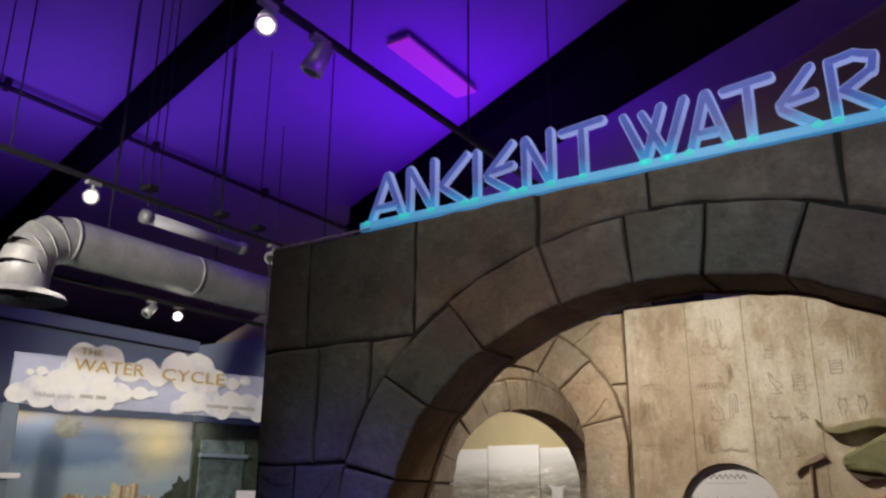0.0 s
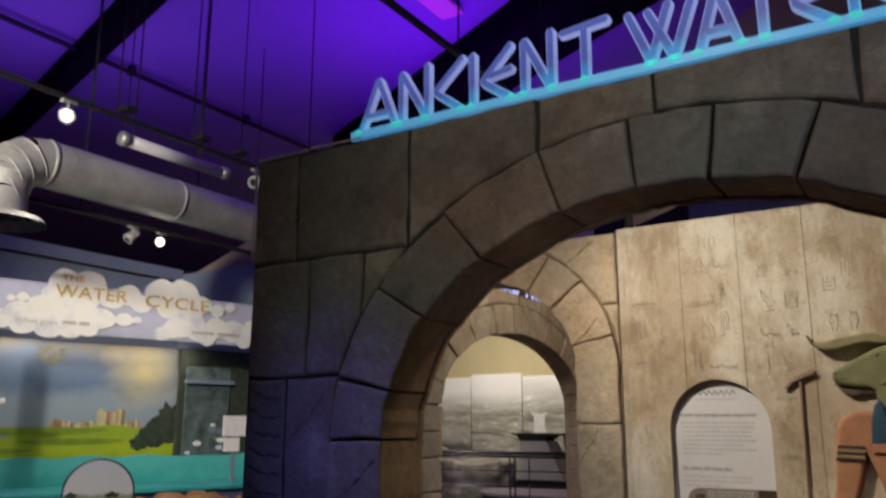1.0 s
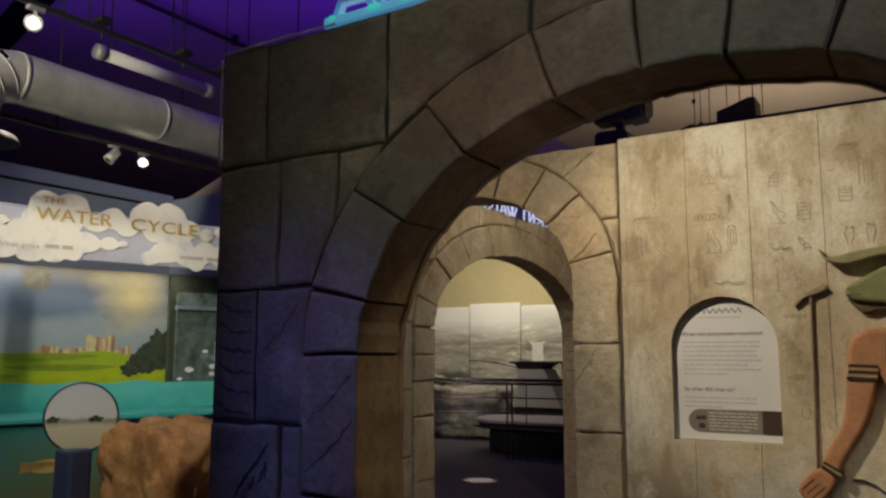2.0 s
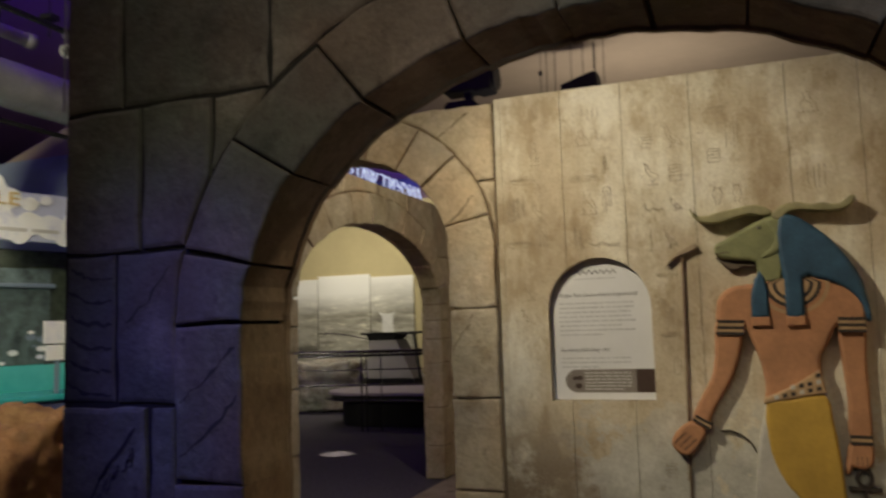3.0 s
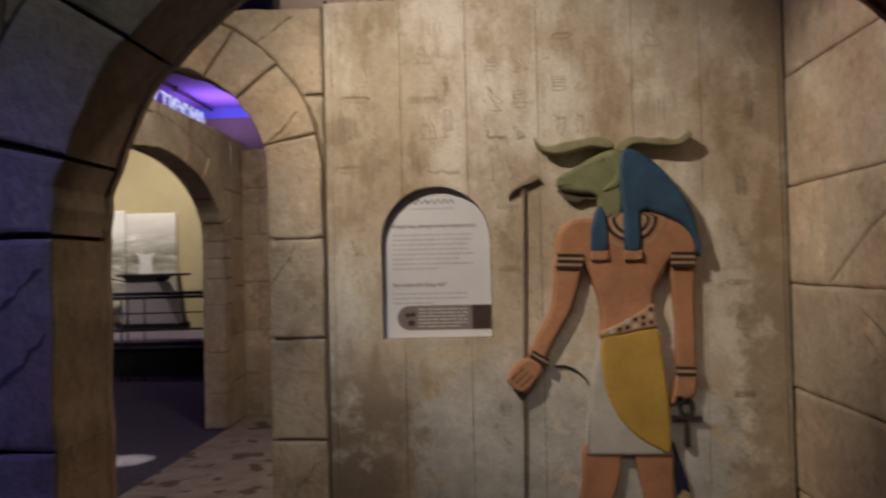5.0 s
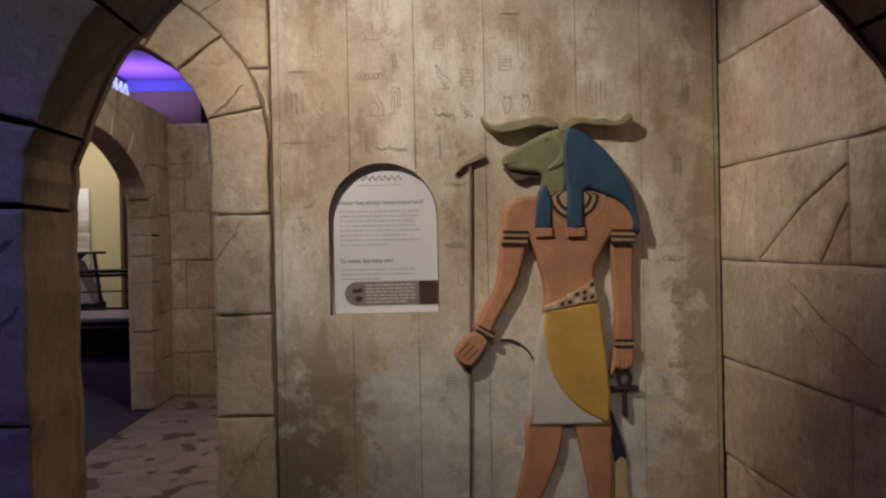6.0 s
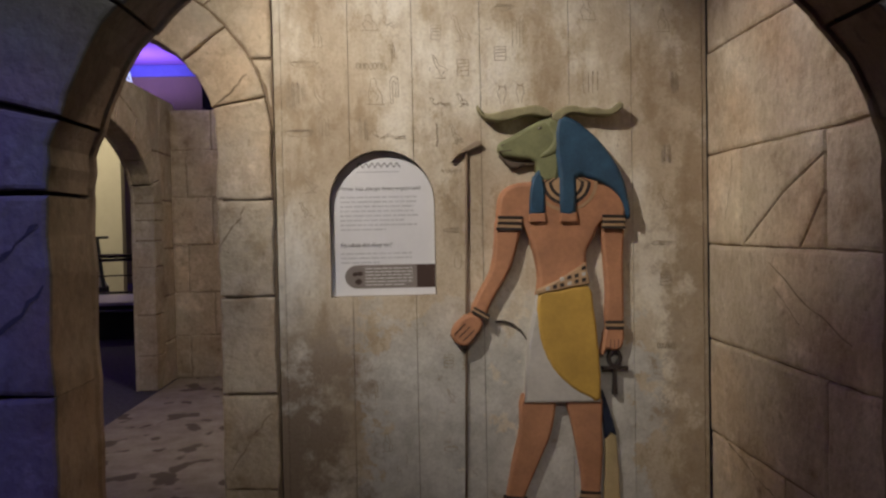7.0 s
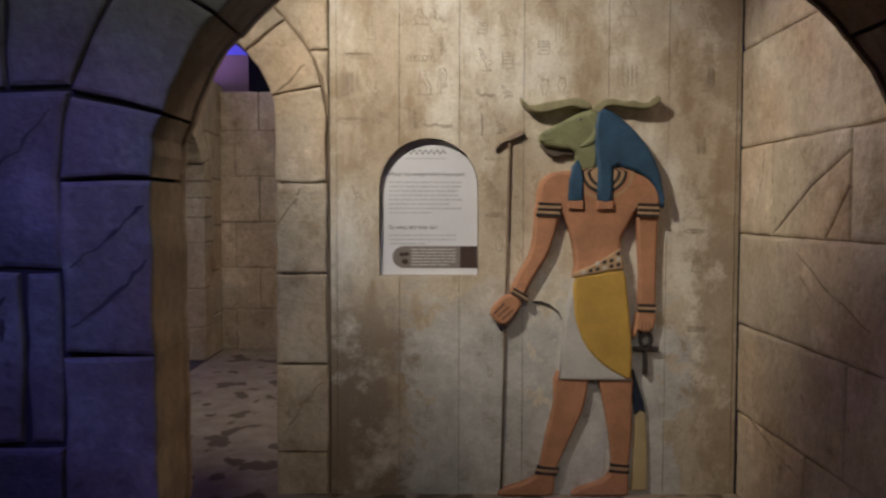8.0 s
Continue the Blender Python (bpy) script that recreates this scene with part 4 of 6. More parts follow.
relief([(-0.063, 0.60), (0.084, 0.60), (0.095, 0.45), (0.095, 0.30), (0.080, 0.13), (0.085, 0.03), (0.06, 0.008), (-0.08, 0.006), (-0.185, 0.012), (-0.15, 0.045), (-0.06, 0.075), (-0.008, 0.12), (0.0, 0.2), (-0.025, 0.38), (-0.05, 0.50)], -0.004, 0.035, M_SKIN)
for a, b in (((-0.352, 0.150), (-0.247, 0.140)), ((-0.360, 0.122), (-0.257, 0.112)), ((-0.006, 0.160), (0.083, 0.153)), ((-0.010, 0.130), (0.083, 0.123))):
    stripe(a, b, 0.011, 0.02, 0.0375, M_DARK)
stripe((-0.356, 0.136), (-0.252, 0.126), 0.010, 0.02, 0.0365, M_GOLD)
stripe((-0.008, 0.145), (0.083, 0.138), 0.010, 0.02, 0.0365, M_GOLD)
# tail
relief([(0.082, 0.61), (0.102, 0.61), (0.127, 0.53), (0.152, 0.45), (0.160, 0.402), (0.136, 0.420), (0.110, 0.392), (0.104, 0.45), (0.092, 0.53)], -0.004, 0.024, M_NAVY, 0.005, 0)
relief([(0.110, 0.389), (0.136, 0.417), (0.160, 0.399), (0.172, 0.25), (0.176, 0.03), (0.096, 0.03), (0.105, 0.2), (0.108, 0.3)], -0.004, 0.020, M_TAIL, 0.006, 0)
# far arm, then trunk
relief([(0.107, 1.40), (0.201, 1.40), (0.197, 1.205), (0.198, 1.049), (0.191, 0.90), (0.118, 0.90), (0.120, 1.051), (0.110, 1.206), (0.102, 1.315)], -0.004, 0.038, M_SKIN)
relief([(0.118, 0.890), (0.190, 0.890), (0.197, 0.84), (0.186, 0.803), (0.165, 0.788), (0.140, 0.788), (0.118, 0.795), (0.104, 0.766), (0.090, 0.772), (0.094, 0.80), (0.103, 0.838)], -0.004, 0.040, M_SKIN, 0.010, 2)
for k in range(3):
    stripe((0.135 + 0.017 * k, 0.838), (0.133 + 0.017 * k, 0.800), 0.003, 0.03, 0.0408, M_JAW)
relief([(-0.354, 1.371), (-0.357, 1.448), (-0.336, 1.501), (-0.289, 1.531), (-0.216, 1.540), (-0.094, 1.548), (0.062, 1.538), (0.140, 1.518), (0.187, 1.488), (0.209, 1.438), (0.202, 1.372), (0.112, 1.366), (0.062, 1.285), (0.032, 1.224), (0.022, 1.12), (-0.094, 1.06), (-0.188, 1.030), (-0.183, 1.104), (-0.194, 1.197), (-0.216, 1.275), (-0.242, 1.345), (-0.262, 1.366)], -0.004, 0.050, M_SKIN, 0.014)
# near arm and fist
relief([(-0.357, 1.40), (-0.250, 1.395), (-0.262, 1.307), (-0.295, 1.184), (-0.335, 1.108), (-0.399, 1.001), (-0.424, 0.935), (-0.482, 0.972), (-0.445, 1.064), (-0.397, 1.148), (-0.376, 1.248)], -0.004, 0.046, M_SKIN, 0.012)
relief([(-0.572, 0.881), (-0.548, 0.927), (-0.485, 0.968), (-0.432, 0.930), (-0.448, 0.886), (-0.488, 0.833), (-0.526, 0.826), (-0.560, 0.850)], -0.004, 0.052, M_SKIN, 0.010)
for k in range(4):
    stripe((-0.560 + 0.020 * k, 0.878 - 0.014 * k), (-0.510 + 0.020 * k, 0.925 - 0.014 * k), 0.004, 0.04, 0.0535, M_DARK)
relief([(-0.575, 0.873), (-0.55, 0.880), (-0.50, 0.822), (-0.515, 0.808)], -0.004, 0.047, M_DARK, 0.006, 0)
for a, b, wid in (((-0.357, 1.388), (-0.250, 1.384), 0.012), ((-0.360, 1.362), (-0.252, 1.357), 0.010), ((-0.366, 1.338), (-0.255, 1.333), 0.012), ((-0.478, 0.978), (-0.410, 0.938), 0.010), ((-0.470, 0.995), (-0.402, 0.955), 0.010)):
    stripe(a, b, wid, 0.02, 0.0535, M_DARK)
for a, b in (((-0.358, 1.375), (-0.251, 1.371)), ((-0.363, 1.350), (-0.254, 1.345)), ((-0.474, 0.9865), (-0.406, 0.9465))):
    stripe(a, b, 0.011, 0.02, 0.0515, M_GOLD)
for z, m in ((1.385, M_DARK), (1.372, M_GOLD), (1.360, M_DARK), (1.348, M_GOLD), (1.336, M_DARK)):
    stripe((0.103, z), (0.203, z - 0.003), 0.012, 0.02, 0.0535 if m == M_DARK else 0.0520, m)
for z, m in ((0.916, M_DARK), (0.903, M_GOLD), (0.890, M_DARK)):
    stripe((0.116, z), (0.194, z - 0.002), 0.012, 0.02, 0.0425 if m == M_DARK else 0.0415, m)
# kilt and belt
relief([(-0.190, 1.056), (0.039, 1.084), (0.061, 0.990), (0.082, 0.802), (0.088, 0.560), (-0.253, 0.568), (-0.229, 0.857), (-0.196, 0.996)], -0.004, 0.048, M_LINEN, 0.010, 0)
relief([(-0.186, 1.048), (-0.10, 1.062), (0.035, 1.080), (0.058, 0.990), (0.079, 0.802), (0.085, 0.578), (0.031, 0.588), (-0.047, 0.634), (-0.124, 0.714), (-0.169, 0.809), (-0.188, 0.903)], 0.03, 0.056, M_YELLOW, 0.010, 2)
relief([(-0.192, 1.068), (-0.086, 1.114), (0.022, 1.182), (0.044, 1.088), (-0.039, 1.074), (-0.192, 1.046)], 0.03, 0.060, M_GOLD, 0.006, 0)
for k in range(6):
    x = -0.155 + 0.032 * k
    z0 = 1.062 + 0.007 * k
    for j in range(1 + (k > 1) + (k > 4)):
        q = z0 + 0.026 * j
        slab(fig, [(x, q), (x + 0.018, q + 0.004), (x + 0.018, q + 0.020), (x, q + 0.016)], on_wall, [(0, 0.05), (0, 0.0612)], (M_DARK if (k + j) % 3 else M_LINEN,))
# collar
for k, m in enumerate((M_GOLD, M_SKIN, M_DARK, M_GOLD, M_DARK, M_GOLD)):
    rx, rz = 0.138 - 0.015 * k, 0.128 - 0.014 * k
    pts = [(-0.055 + rx * math.cos(radians(a)), 1.535 + rz * math.sin(radians(a))) for a in range(180, 361, 12)]
    slab(fig, pts + [(-0.055 + rx * 0.6, 1.555), (-0.055 - rx * 0.6, 1.555)], on_wall, [(0, 0.03), (0, 0.0518 + 0.0010 * k)], (m,))
# head-dress, head, horns
relief([(-0.222, 1.400), (-0.216, 1.500), (-0.200, 1.560), (-0.176, 1.592), (-0.160, 1.560), (-0.150, 1.500), (-0.151, 1.400)], 0.02, 0.062, M_BLUE, 0.008, 0)
# jaw piece; its dark umber also holds the shadow under the snout
relief([(-0.340, 1.668), (-0.332, 1.640), (-0.300, 1.606), (-0.262, 1.600), (-0.236, 1.612), (-0.185, 1.610), (-0.185, 1.660)], -0.004, 0.030, M_JAW, 0.008, 2)
relief([(-0.352, 1.690), (-0.342, 1.714), (-0.309, 1.731), (-0.246, 1.766), (-0.183, 1.798), (-0.121, 1.822), (-0.072, 1.828), (-0.06, 1.78), (-0.08, 1.675), (-0.090, 1.548), (-0.180, 1.548), (-0.188, 1.628), (-0.248, 1.640), (-0.302, 1.648), (-0.340, 1.660)], -0.004, 0.056, M_GREEN, 0.013, 2)
relief([(-0.150, 1.800), (-0.098, 1.815), (-0.068, 1.790), (-0.076, 1.70), (-0.100, 1.660), (-0.150, 1.640), (-0.180, 1.648), (-0.130, 1.690), (-0.112, 1.740)], 0.02, 0.062, M_GREEN, 0.012, 2)
relief([(-0.094, 1.816), (-0.027, 1.812), (0.035, 1.768), (0.096, 1.711), (0.158, 1.625), (0.203, 1.531), (0.226, 1.383), (0.209, 1.379), (0.194, 1.438), (0.156, 1.493), (0.093, 1.533), (0.031, 1.552), (-0.012, 1.553), (-0.015, 1.400), (-0.084, 1.400), (-0.088, 1.551), (-0.104, 1.675)], -0.004, 0.068, M_BLUE, 0.014, 2)
slab(fig, [(-0.221, 1.362), (-0.149, 1.362), (-0.149, 1.401), (-0.221, 1.401)], on_wall, [(0, 0.03), (0, 0.060), (0.004, 0.063)], (M_SKIN,))
slab(fig, [(-0.087, 1.360), (-0.013, 1.360), (-0.013, 1.401), (-0.087, 1.401)], on_wall, [(0, 0.03), (0, 0.062), (0.004, 0.066)], (M_SKIN,))
relief([(-0.440, 1.876), (-0.420, 1.850), (-0.390, 1.838), (-0.320, 1.852), (-0.250, 1.864), (-0.186, 1.872), (-0.135, 1.856), (-0.112, 1.828), (-0.150, 1.822), (-0.200, 1.832), (-0.250, 1.824), (-0.310, 1.808), (-0.360, 1.806), (-0.405, 1.818), (-0.432, 1.845)], -0.004, 0.060, M_HORN, 0.006, 3)
relief([(-0.118, 1.815), (-0.100, 1.842), (-0.066, 1.862), (-0.020, 1.868), (0.030, 1.856), (0.075, 1.860), (0.116, 1.850), (0.150, 1.856), (0.180, 1.880), (0.200, 1.872), (0.188, 1.846), (0.150, 1.826), (0.100, 1.824), (0.050, 1.828), (0.0, 1.836), (-0.050, 1.830), (-0.085, 1.800)], -0.004, 0.066, M_HORN, 0.006, 3)
stripe((-0.348, 1.672), (-0.295, 1.678), 0.004, 0.04, 0.0575, M_JAW)
stripe((-0.341, 1.697), (-0.330, 1.704), 0.005, 0.04, 0.0575, M_JAW)
stripe((-0.178, 1.770), (-0.160, 1.774), 0.009, 0.04, 0.0572, M_DARK)
stripe((-0.176, 1.7725), (-0.170, 1.7735), 0.004, 0.04, 0.0580, M_LINEN)
# ankh, and a thin dark curve drawn for the shadow by the wrist
for k in range(12):
    a, b = radians(30 * k), radians(30 * k + 30)
    stripe((0.157 + 0.026 * math.cos(a), 0.752 + 0.036 * math.sin(a)), (0.157 + 0.026 * math.cos(b), 0.752 + 0.036 * math.sin(b)), 0.014, 0.0, 0.030, M_DARK)
slab(fig, [(0.099, 0.700), (0.099, 0.716), (0.150, 0.712), (0.162, 0.712), (0.216, 0.714), (0.216, 0.698), (0.164, 0.702), (0.168, 0.590), (0.146, 0.590), (0.150, 0.702)], on_wall, [(0, 0), (0, 0.026), (0.003, 0.030)], (M_DARK,))
arcpts = [(-0.372, 0.925), (-0.335, 0.928), (-0.290, 0.910), (-0.255, 0.880), (-0.236, 0.842)]
for k in range(4):
    stripe(arcpts[k], arcpts[k + 1], 0.008 - 0.0012 * k, -0.002, 0.012, M_DARK)
figure = tagged(obj("relief_statue", fig, [SKIN, GREEN, BLUE, YELLOW, LINEN, GOLD, NEARBLACK, TAILCREAM, HORN, NAVY, JAW]), "painted ram-headed relief figure on the carved wall", "statue")

staff = thing("staff", "slim brown staff with a slanted head on the carved wall", "staff")
bm = tube(bmesh.new(), [(-0.487, WY - 0.012, 1.70), (-0.500, WY - 0.012, 0.95), (-0.518, WY - 0.012, 0.012)], 0.0055, 8)
part("rod", bm, plain("brown_staff_paint", (0.20, 0.135, 0.085), 0.6, 0, 0.2, 14), staff)
bm = slab(bmesh.new(), [(-0.558, 1.640), (-0.500, 1.696), (-0.434, 1.730), (-0.419, 1.707), (-0.478, 1.682), (-0.514, 1.670)], on_wall, [(0, 0.004), (0, 0.020), (0.003, 0.024)])
part("staff_head", bm, plain("tan_staff_paint", (0.36, 0.28, 0.19), 0.6, 0, 0.2, 14), staff, "tan slanted staff head")


# ---- acrylic letter signs ----
def acrylic(name, strength, low, top):
    """Edge-lit acrylic: LED light enters at the foot and fades upwards."""
    m, n, l, b = material(name, 0.22)
    pos = n.new("ShaderNodeNewGeometry")
    sep = n.new("ShaderNodeSeparateXYZ")
    l.new(pos.outputs["Position"], sep.inputs[0])
    mr = n.new("ShaderNodeMapRange")
    mr.inputs[1].default_value, mr.inputs[2].default_value = 2.50, 2.71
    l.new(sep.outputs["Z"], mr.inputs[0])
    cloudy = n.new("ShaderNodeMath")
    cloudy.operation = "MULTIPLY_ADD"
    l.new(noise_tex(n, l, 26, 3, 0.5), cloudy.inputs[0])
    cloudy.inputs[1].default_value = 0.30
    l.new(mr.outputs[0], cloudy.inputs[2])
    col = ramp(n, l, cloudy.outputs[0], [(0.16, low), (0.30, tuple(0.9 * c for c in low)), (0.52, tuple(0.75 * c for c in top)), (1.0, top)])
    l.new(col, b.inputs["Emission Color"])
    b.inputs["Emission Strength"].default_value = strength
    b.inputs["Base Color"].default_value = (0.03, 0.05, 0.16, 1)
    b.inputs["Specular IOR Level"].default_value = 0.2
    return m


ACRYLIC = acrylic("edge_lit_acrylic", 0.85, (0.06, 0.34, 0.74), (0.10, 0.135, 0.50))
EDGE = acrylic("edge_lit_acrylic_rim", 1.0, (0.16, 0.50, 0.80), (0.30, 0.37, 0.76))
BRIGHT = acrylic("bright_lit_acrylic", 1.7, (0.62, 0.90, 0.95), (0.50, 0.56, 0.85))
STRIP = glow("cyan_led_strip", (0.06, 0.32, 0.66), 0.70, (0.2, 0.6, 0.8))
LED = glow("teal_led_glow", (0.02, 0.56, 0.54), 0.85, (0.1, 0.6, 0.6))
LETTERS = {  # strokes in a box one wide and one high
    "A": [((0.08, 0.0), (0.50, 1.0)), ((0.92, 0.0), (0.50, 1.0)), ((0.22, 0.30), (0.78, 0.30))],
    "N": [((0.12, 0.0), (0.12, 1.0)), ((0.12, 1.0), (0.86, 0.02)), ((0.88, 0.0), (0.88, 1.05))],
    "C": [((0.95, 1.0), (0.05, 0.45)), ((0.05, 0.45), (0.92, 0.0))],
    "I": [((0.5, 0.0), (0.5, 1.0))],
    "E": [((0.90, 1.0), (0.08, 0.42)), ((0.08, 0.42), (0.90, 0.0)), ((0.25, 0.48), (0.92, 0.55))],
    "T": [((0.52, 0.0), (0.52, 0.95)), ((0.02, 0.90), (1.0, 0.97))],
    "W": [((0.0, 0.95), (0.36, 0.0)), ((0.32, 0.02), (0.64, 0.98)), ((0.30, 0.92), (0.70, 0.0)), ((0.66, 0.0), (1.0, 1.0))],
    "R": [((0.12, 0.0), (0.10, 1.0)), ((0.06, 0.93), (0.62, 1.0)), ((0.50, 1.0), (0.92, 0.88)), ((0.92, 0.95), (0.82, 0.62)), ((0.92, 0.72), (0.22, 0.42)), ((0.24, 0.48), (1.04, 0.02))],
}


def bar(bm, a, b, width, place, w0, w1):
    """A straight stroke with rounded ends and softened edges."""
    a, b = Vector(a), Vector(b)
    d = (b - a).normalized()
    s, r = Vector((-d.y, d.x)), width / 2
    a, b = a + d * r * 0.7, b - d * r * 0.7
    pts = [b + (d * math.sin(t) - s * math.cos(t)) * r * 1.08 for t in (math.pi * k / 6 for k in range(7))]
    pts += [a + (s * math.cos(t) - d * math.sin(t)) * r for t in (math.pi * k / 6 for k in range(7))]
    return slab(bm, [(p.x, p.y) for p in pts], place, [(0.005, w0), (0, w0 + 0.005), (0, w1 - 0.006), (0.005, w1)], (1, 1, 1, 0))


def letter_sign(place, label, face, rim, width, strip_top, half=0.014, leds=True):
    sign = thing("letter_sign", label, "sign")
    part("foot_strip", slab(bmesh.new(), [(-1.665, 2.484), (0.115, 2.484), (0.115, strip_top), (-1.665, strip_top)], place, [(0, -0.022), (0, 0.016), (0.004, 0.020)]), STRIP, sign, "glowing cyan foot strip")
    for ch, x0, x1 in (("A", -1.640, -1.455), ("N", -1.463, -1.320), ("C", -1.313, -1.185), ("I", -1.182, -1.134), ("E", -1.132, -0.997), ("N", -0.982, -0.857), ("T", -0.845, -0.680),
                       ("W", -0.622, -0.423), ("A", -0.429, -0.294), ("T", -0.323, -0.169), ("E", -0.175, -0.054), ("R", -0.037, 0.098)):
        bm = bmesh.new()
        for i, (a, b) in enumerate(LETTERS[ch]):
            f = lambda p: (x0 + (x1 - x0) * p[0], 2.506 + 0.192 * p[1])
            bar(bm, f(a), f(b), width, place, -half + 0.0006 * i, half + 0.0006 * i)
        part("letter", bm, [face, rim], sign)
        for u in sorted({round(f(p)[0], 2) for a, b in LETTERS[ch] for p in (a, b) if p[1] < 0.04} if leds else ()):
            spot_shape = [(u + 0.017 * math.cos(radians(k)), 2.507 + 0.012 * math.sin(radians(k))) for k in range(0, 360, 30)]
            part("led_spot", slab(bmesh.new(), spot_shape, place, [(0, 0.018), (0, 0.0205), (0.003, 0.0222)]), LED, sign, "teal glowing LED spot")
    return sign


letter_sign(on_y(2.258), "blue acrylic letters on a glowing cyan strip above the archway", ACRYLIC, EDGE, 0.029, 2.516)
letter_sign(lambda u, v, w: Vector((-3.01 - w, 5.72 - 0.95 * u, 2.56 + 0.58 * (v - 2.484))), "pale acrylic letters lit cyan on the gallery archway", BRIGHT, BRIGHT, 0.017, 2.489, 0.007, False)

# ---- ceiling fittings ----
STEEL = plain("galvanised_steel", (0.44, 0.435, 0.43), 0.48, 0.35, 0.22, 4, 0.0015)
LAMP_GREY = plain("silver_lamp_paint", (0.45, 0.45, 0.46), 0.4, 0.5, 0.1, 10)
ROD = plain("dark_hanger_paint", (0.014, 0.013, 0.016), 0.6)
LENS_ON = glow("lit_lamp_glass", (1.0, 0.93, 0.78), 40.0)
TUBE_WHITE = plain("white_diffuser", (0.75, 0.74, 0.78), 0.5, 0, 0.04, 3)


def beam(label, ax, ay, bx, by, z0, z1, width):
    d = (Vector((bx, by)) - Vector((ax, ay))).normalized()
    s = Vector((-d.y, d.x)) * width / 2
    bm = bmesh.new()
    poly = [(ax + s.x, ay + s.y), (ax - s.x, ay - s.y), (bx - s.x, by - s.y), (bx + s.x, by + s.y)]
    slab(bm, poly, lambda u, v, w: Vector((u, v, w)), [(0, z1), (0, z0 + 0.02), (0.02, z0)])
    return tagged(obj("roof_beam", bm, BEAM_BLACK), label, "beam", "roof beams", "structure")


beam("black painted steel roof beam under the ceiling", -18.1, 8.14, 2.95, 2.11, 5.68, HALL_TOP, 0.23)
beam("black painted steel roof beam under the ceiling", -7.62, 9.81, 5.97, 2.82, 5.63, HALL_TOP, 0.93)

def track(x, y0, y1, z, rods):
    t = thing("light_track", "slim dark lighting track on hanger rods", "light track", "light tracks")
    part("rail", boxed(x - 0.018, y0, z - 0.018, x + 0.018, y1, z + 0.018, 0.004), ROD, t)
    for y in rods:
        part("hanger_rod", tube(bmesh.new(), [(x, y, z + 0.015), (x, y, HALL_TOP)], 0.006, 6), ROD, t)
    return t


track(-2.24, -1.0, 6.5, 3.70, [1.4, 2.8, 3.97, 5.2])
track(-4.90, 0.5, 7.5, 3.70, [1.0, 2.5, 3.3, 4.2, 5.6])
track(-5.86, 2.6, 7.0, 3.20, [2.8, 3.9, 5.1])


def track_lamp(x, y, z, target, lit, label, s=1.0):
    t = thing("track_spotlight", label, "spotlight", "track spotlights")
    eye = Vector((x, y, z - 0.11 * s))
    part("stem", tube(bmesh.new(), [(x, y, z - 0.012), (x, y, z - 0.11 * s)], 0.010 * s, 8), LAMP_GREY, t)
    part("adapter", boxed(x - 0.022 * s, y - 0.05 * s, z - 0.040 * s, x + 0.022 * s, y + 0.05 * s, z - 0.016, 0.004), LAMP_GREY, t)
    d = (Vector(target) - eye).normalized()
    pts = [eye - d * 0.07 * s, eye - d * 0.055 * s, eye + d * 0.02 * s, eye + d * 0.075 * s]
    bm = tube(bmesh.new(), pts, 0.05, 14, radii=[0.022 * s, 0.040 * s, 0.046 * s, 0.052 * s])
    part("lamp_head", bm, LAMP_GREY, t)
    front = eye + d * 0.077 * s
    bm = tube(bmesh.new(), [front, front + d * 0.004], 0.030 * s, 14)
    part("lens", bm, LENS_ON if lit else BLACK, t, "glowing lens" if lit else "dark lens")
    return t


track_lamp(-2.24, 2.22, 3.70, (-1.2, 1.2, 1.9), True, "silver track spotlight, lit, on the slim track")
track_lamp(-2.24, 2.57, 3.70, (-3.0, 2.2, 1.9), False, "silver track spotlight turned away, on the slim track", 1.15)
track_lamp(-4.90, 3.12, 3.70, (-2.2, 1.2, 2.0), True, "silver track spotlight, lit, over the water exhibit", 1.1)
track_lamp(-4.90, 4.93, 3.70, (-3.6, 2.6, 2.2), False, "silver track spotlight turned away, over the water exhibit", 1.1)
track_lamp(-5.86, 4.42, 3.20, (-5.9, 3.6, 2.2), False, "silver track spotlight turned down, over the water exhibit", 0.9)
track_lamp(-5.86, 4.72, 3.20, (-3.2, 2.4, 2.2), True, "silver track spotlight, lit, over the water exhibit", 0.9)


def ceiling_panel(x0, y0, x1, y1, z, label, mat):
    t = thing("ceiling_light", label, "ceiling light", "ceiling lights")
    part("housing", boxed(x0, y0, z - 0.01, x1, y1, z + 0.03, 0.01), LAMP_GREY, t)
    part("diffuser", boxed(x0 + 0.006, y0 + 0.006, z - 0.030, x1 - 0.006, y1 - 0.006, z - 0.009, 0.006), mat, t, "translucent diffuser")
    for y in (y0 + 0.15, y1 - 0.15):
        part("hanger_rod", tube(bmesh.new(), [((x0 + x1) / 2, y, z + 0.02), ((x0 + x1) / 2, y, HALL_TOP)], 0.005, 6), ROD, t)
    return t


ceiling_panel(-4.26, 5.66, -3.97, 7.0, 5.93, "pink-lit strip light with a plain diffuser on the ceiling", glow("pink_tube_glow", (0.40, 0.025, 0.46), 0.60))


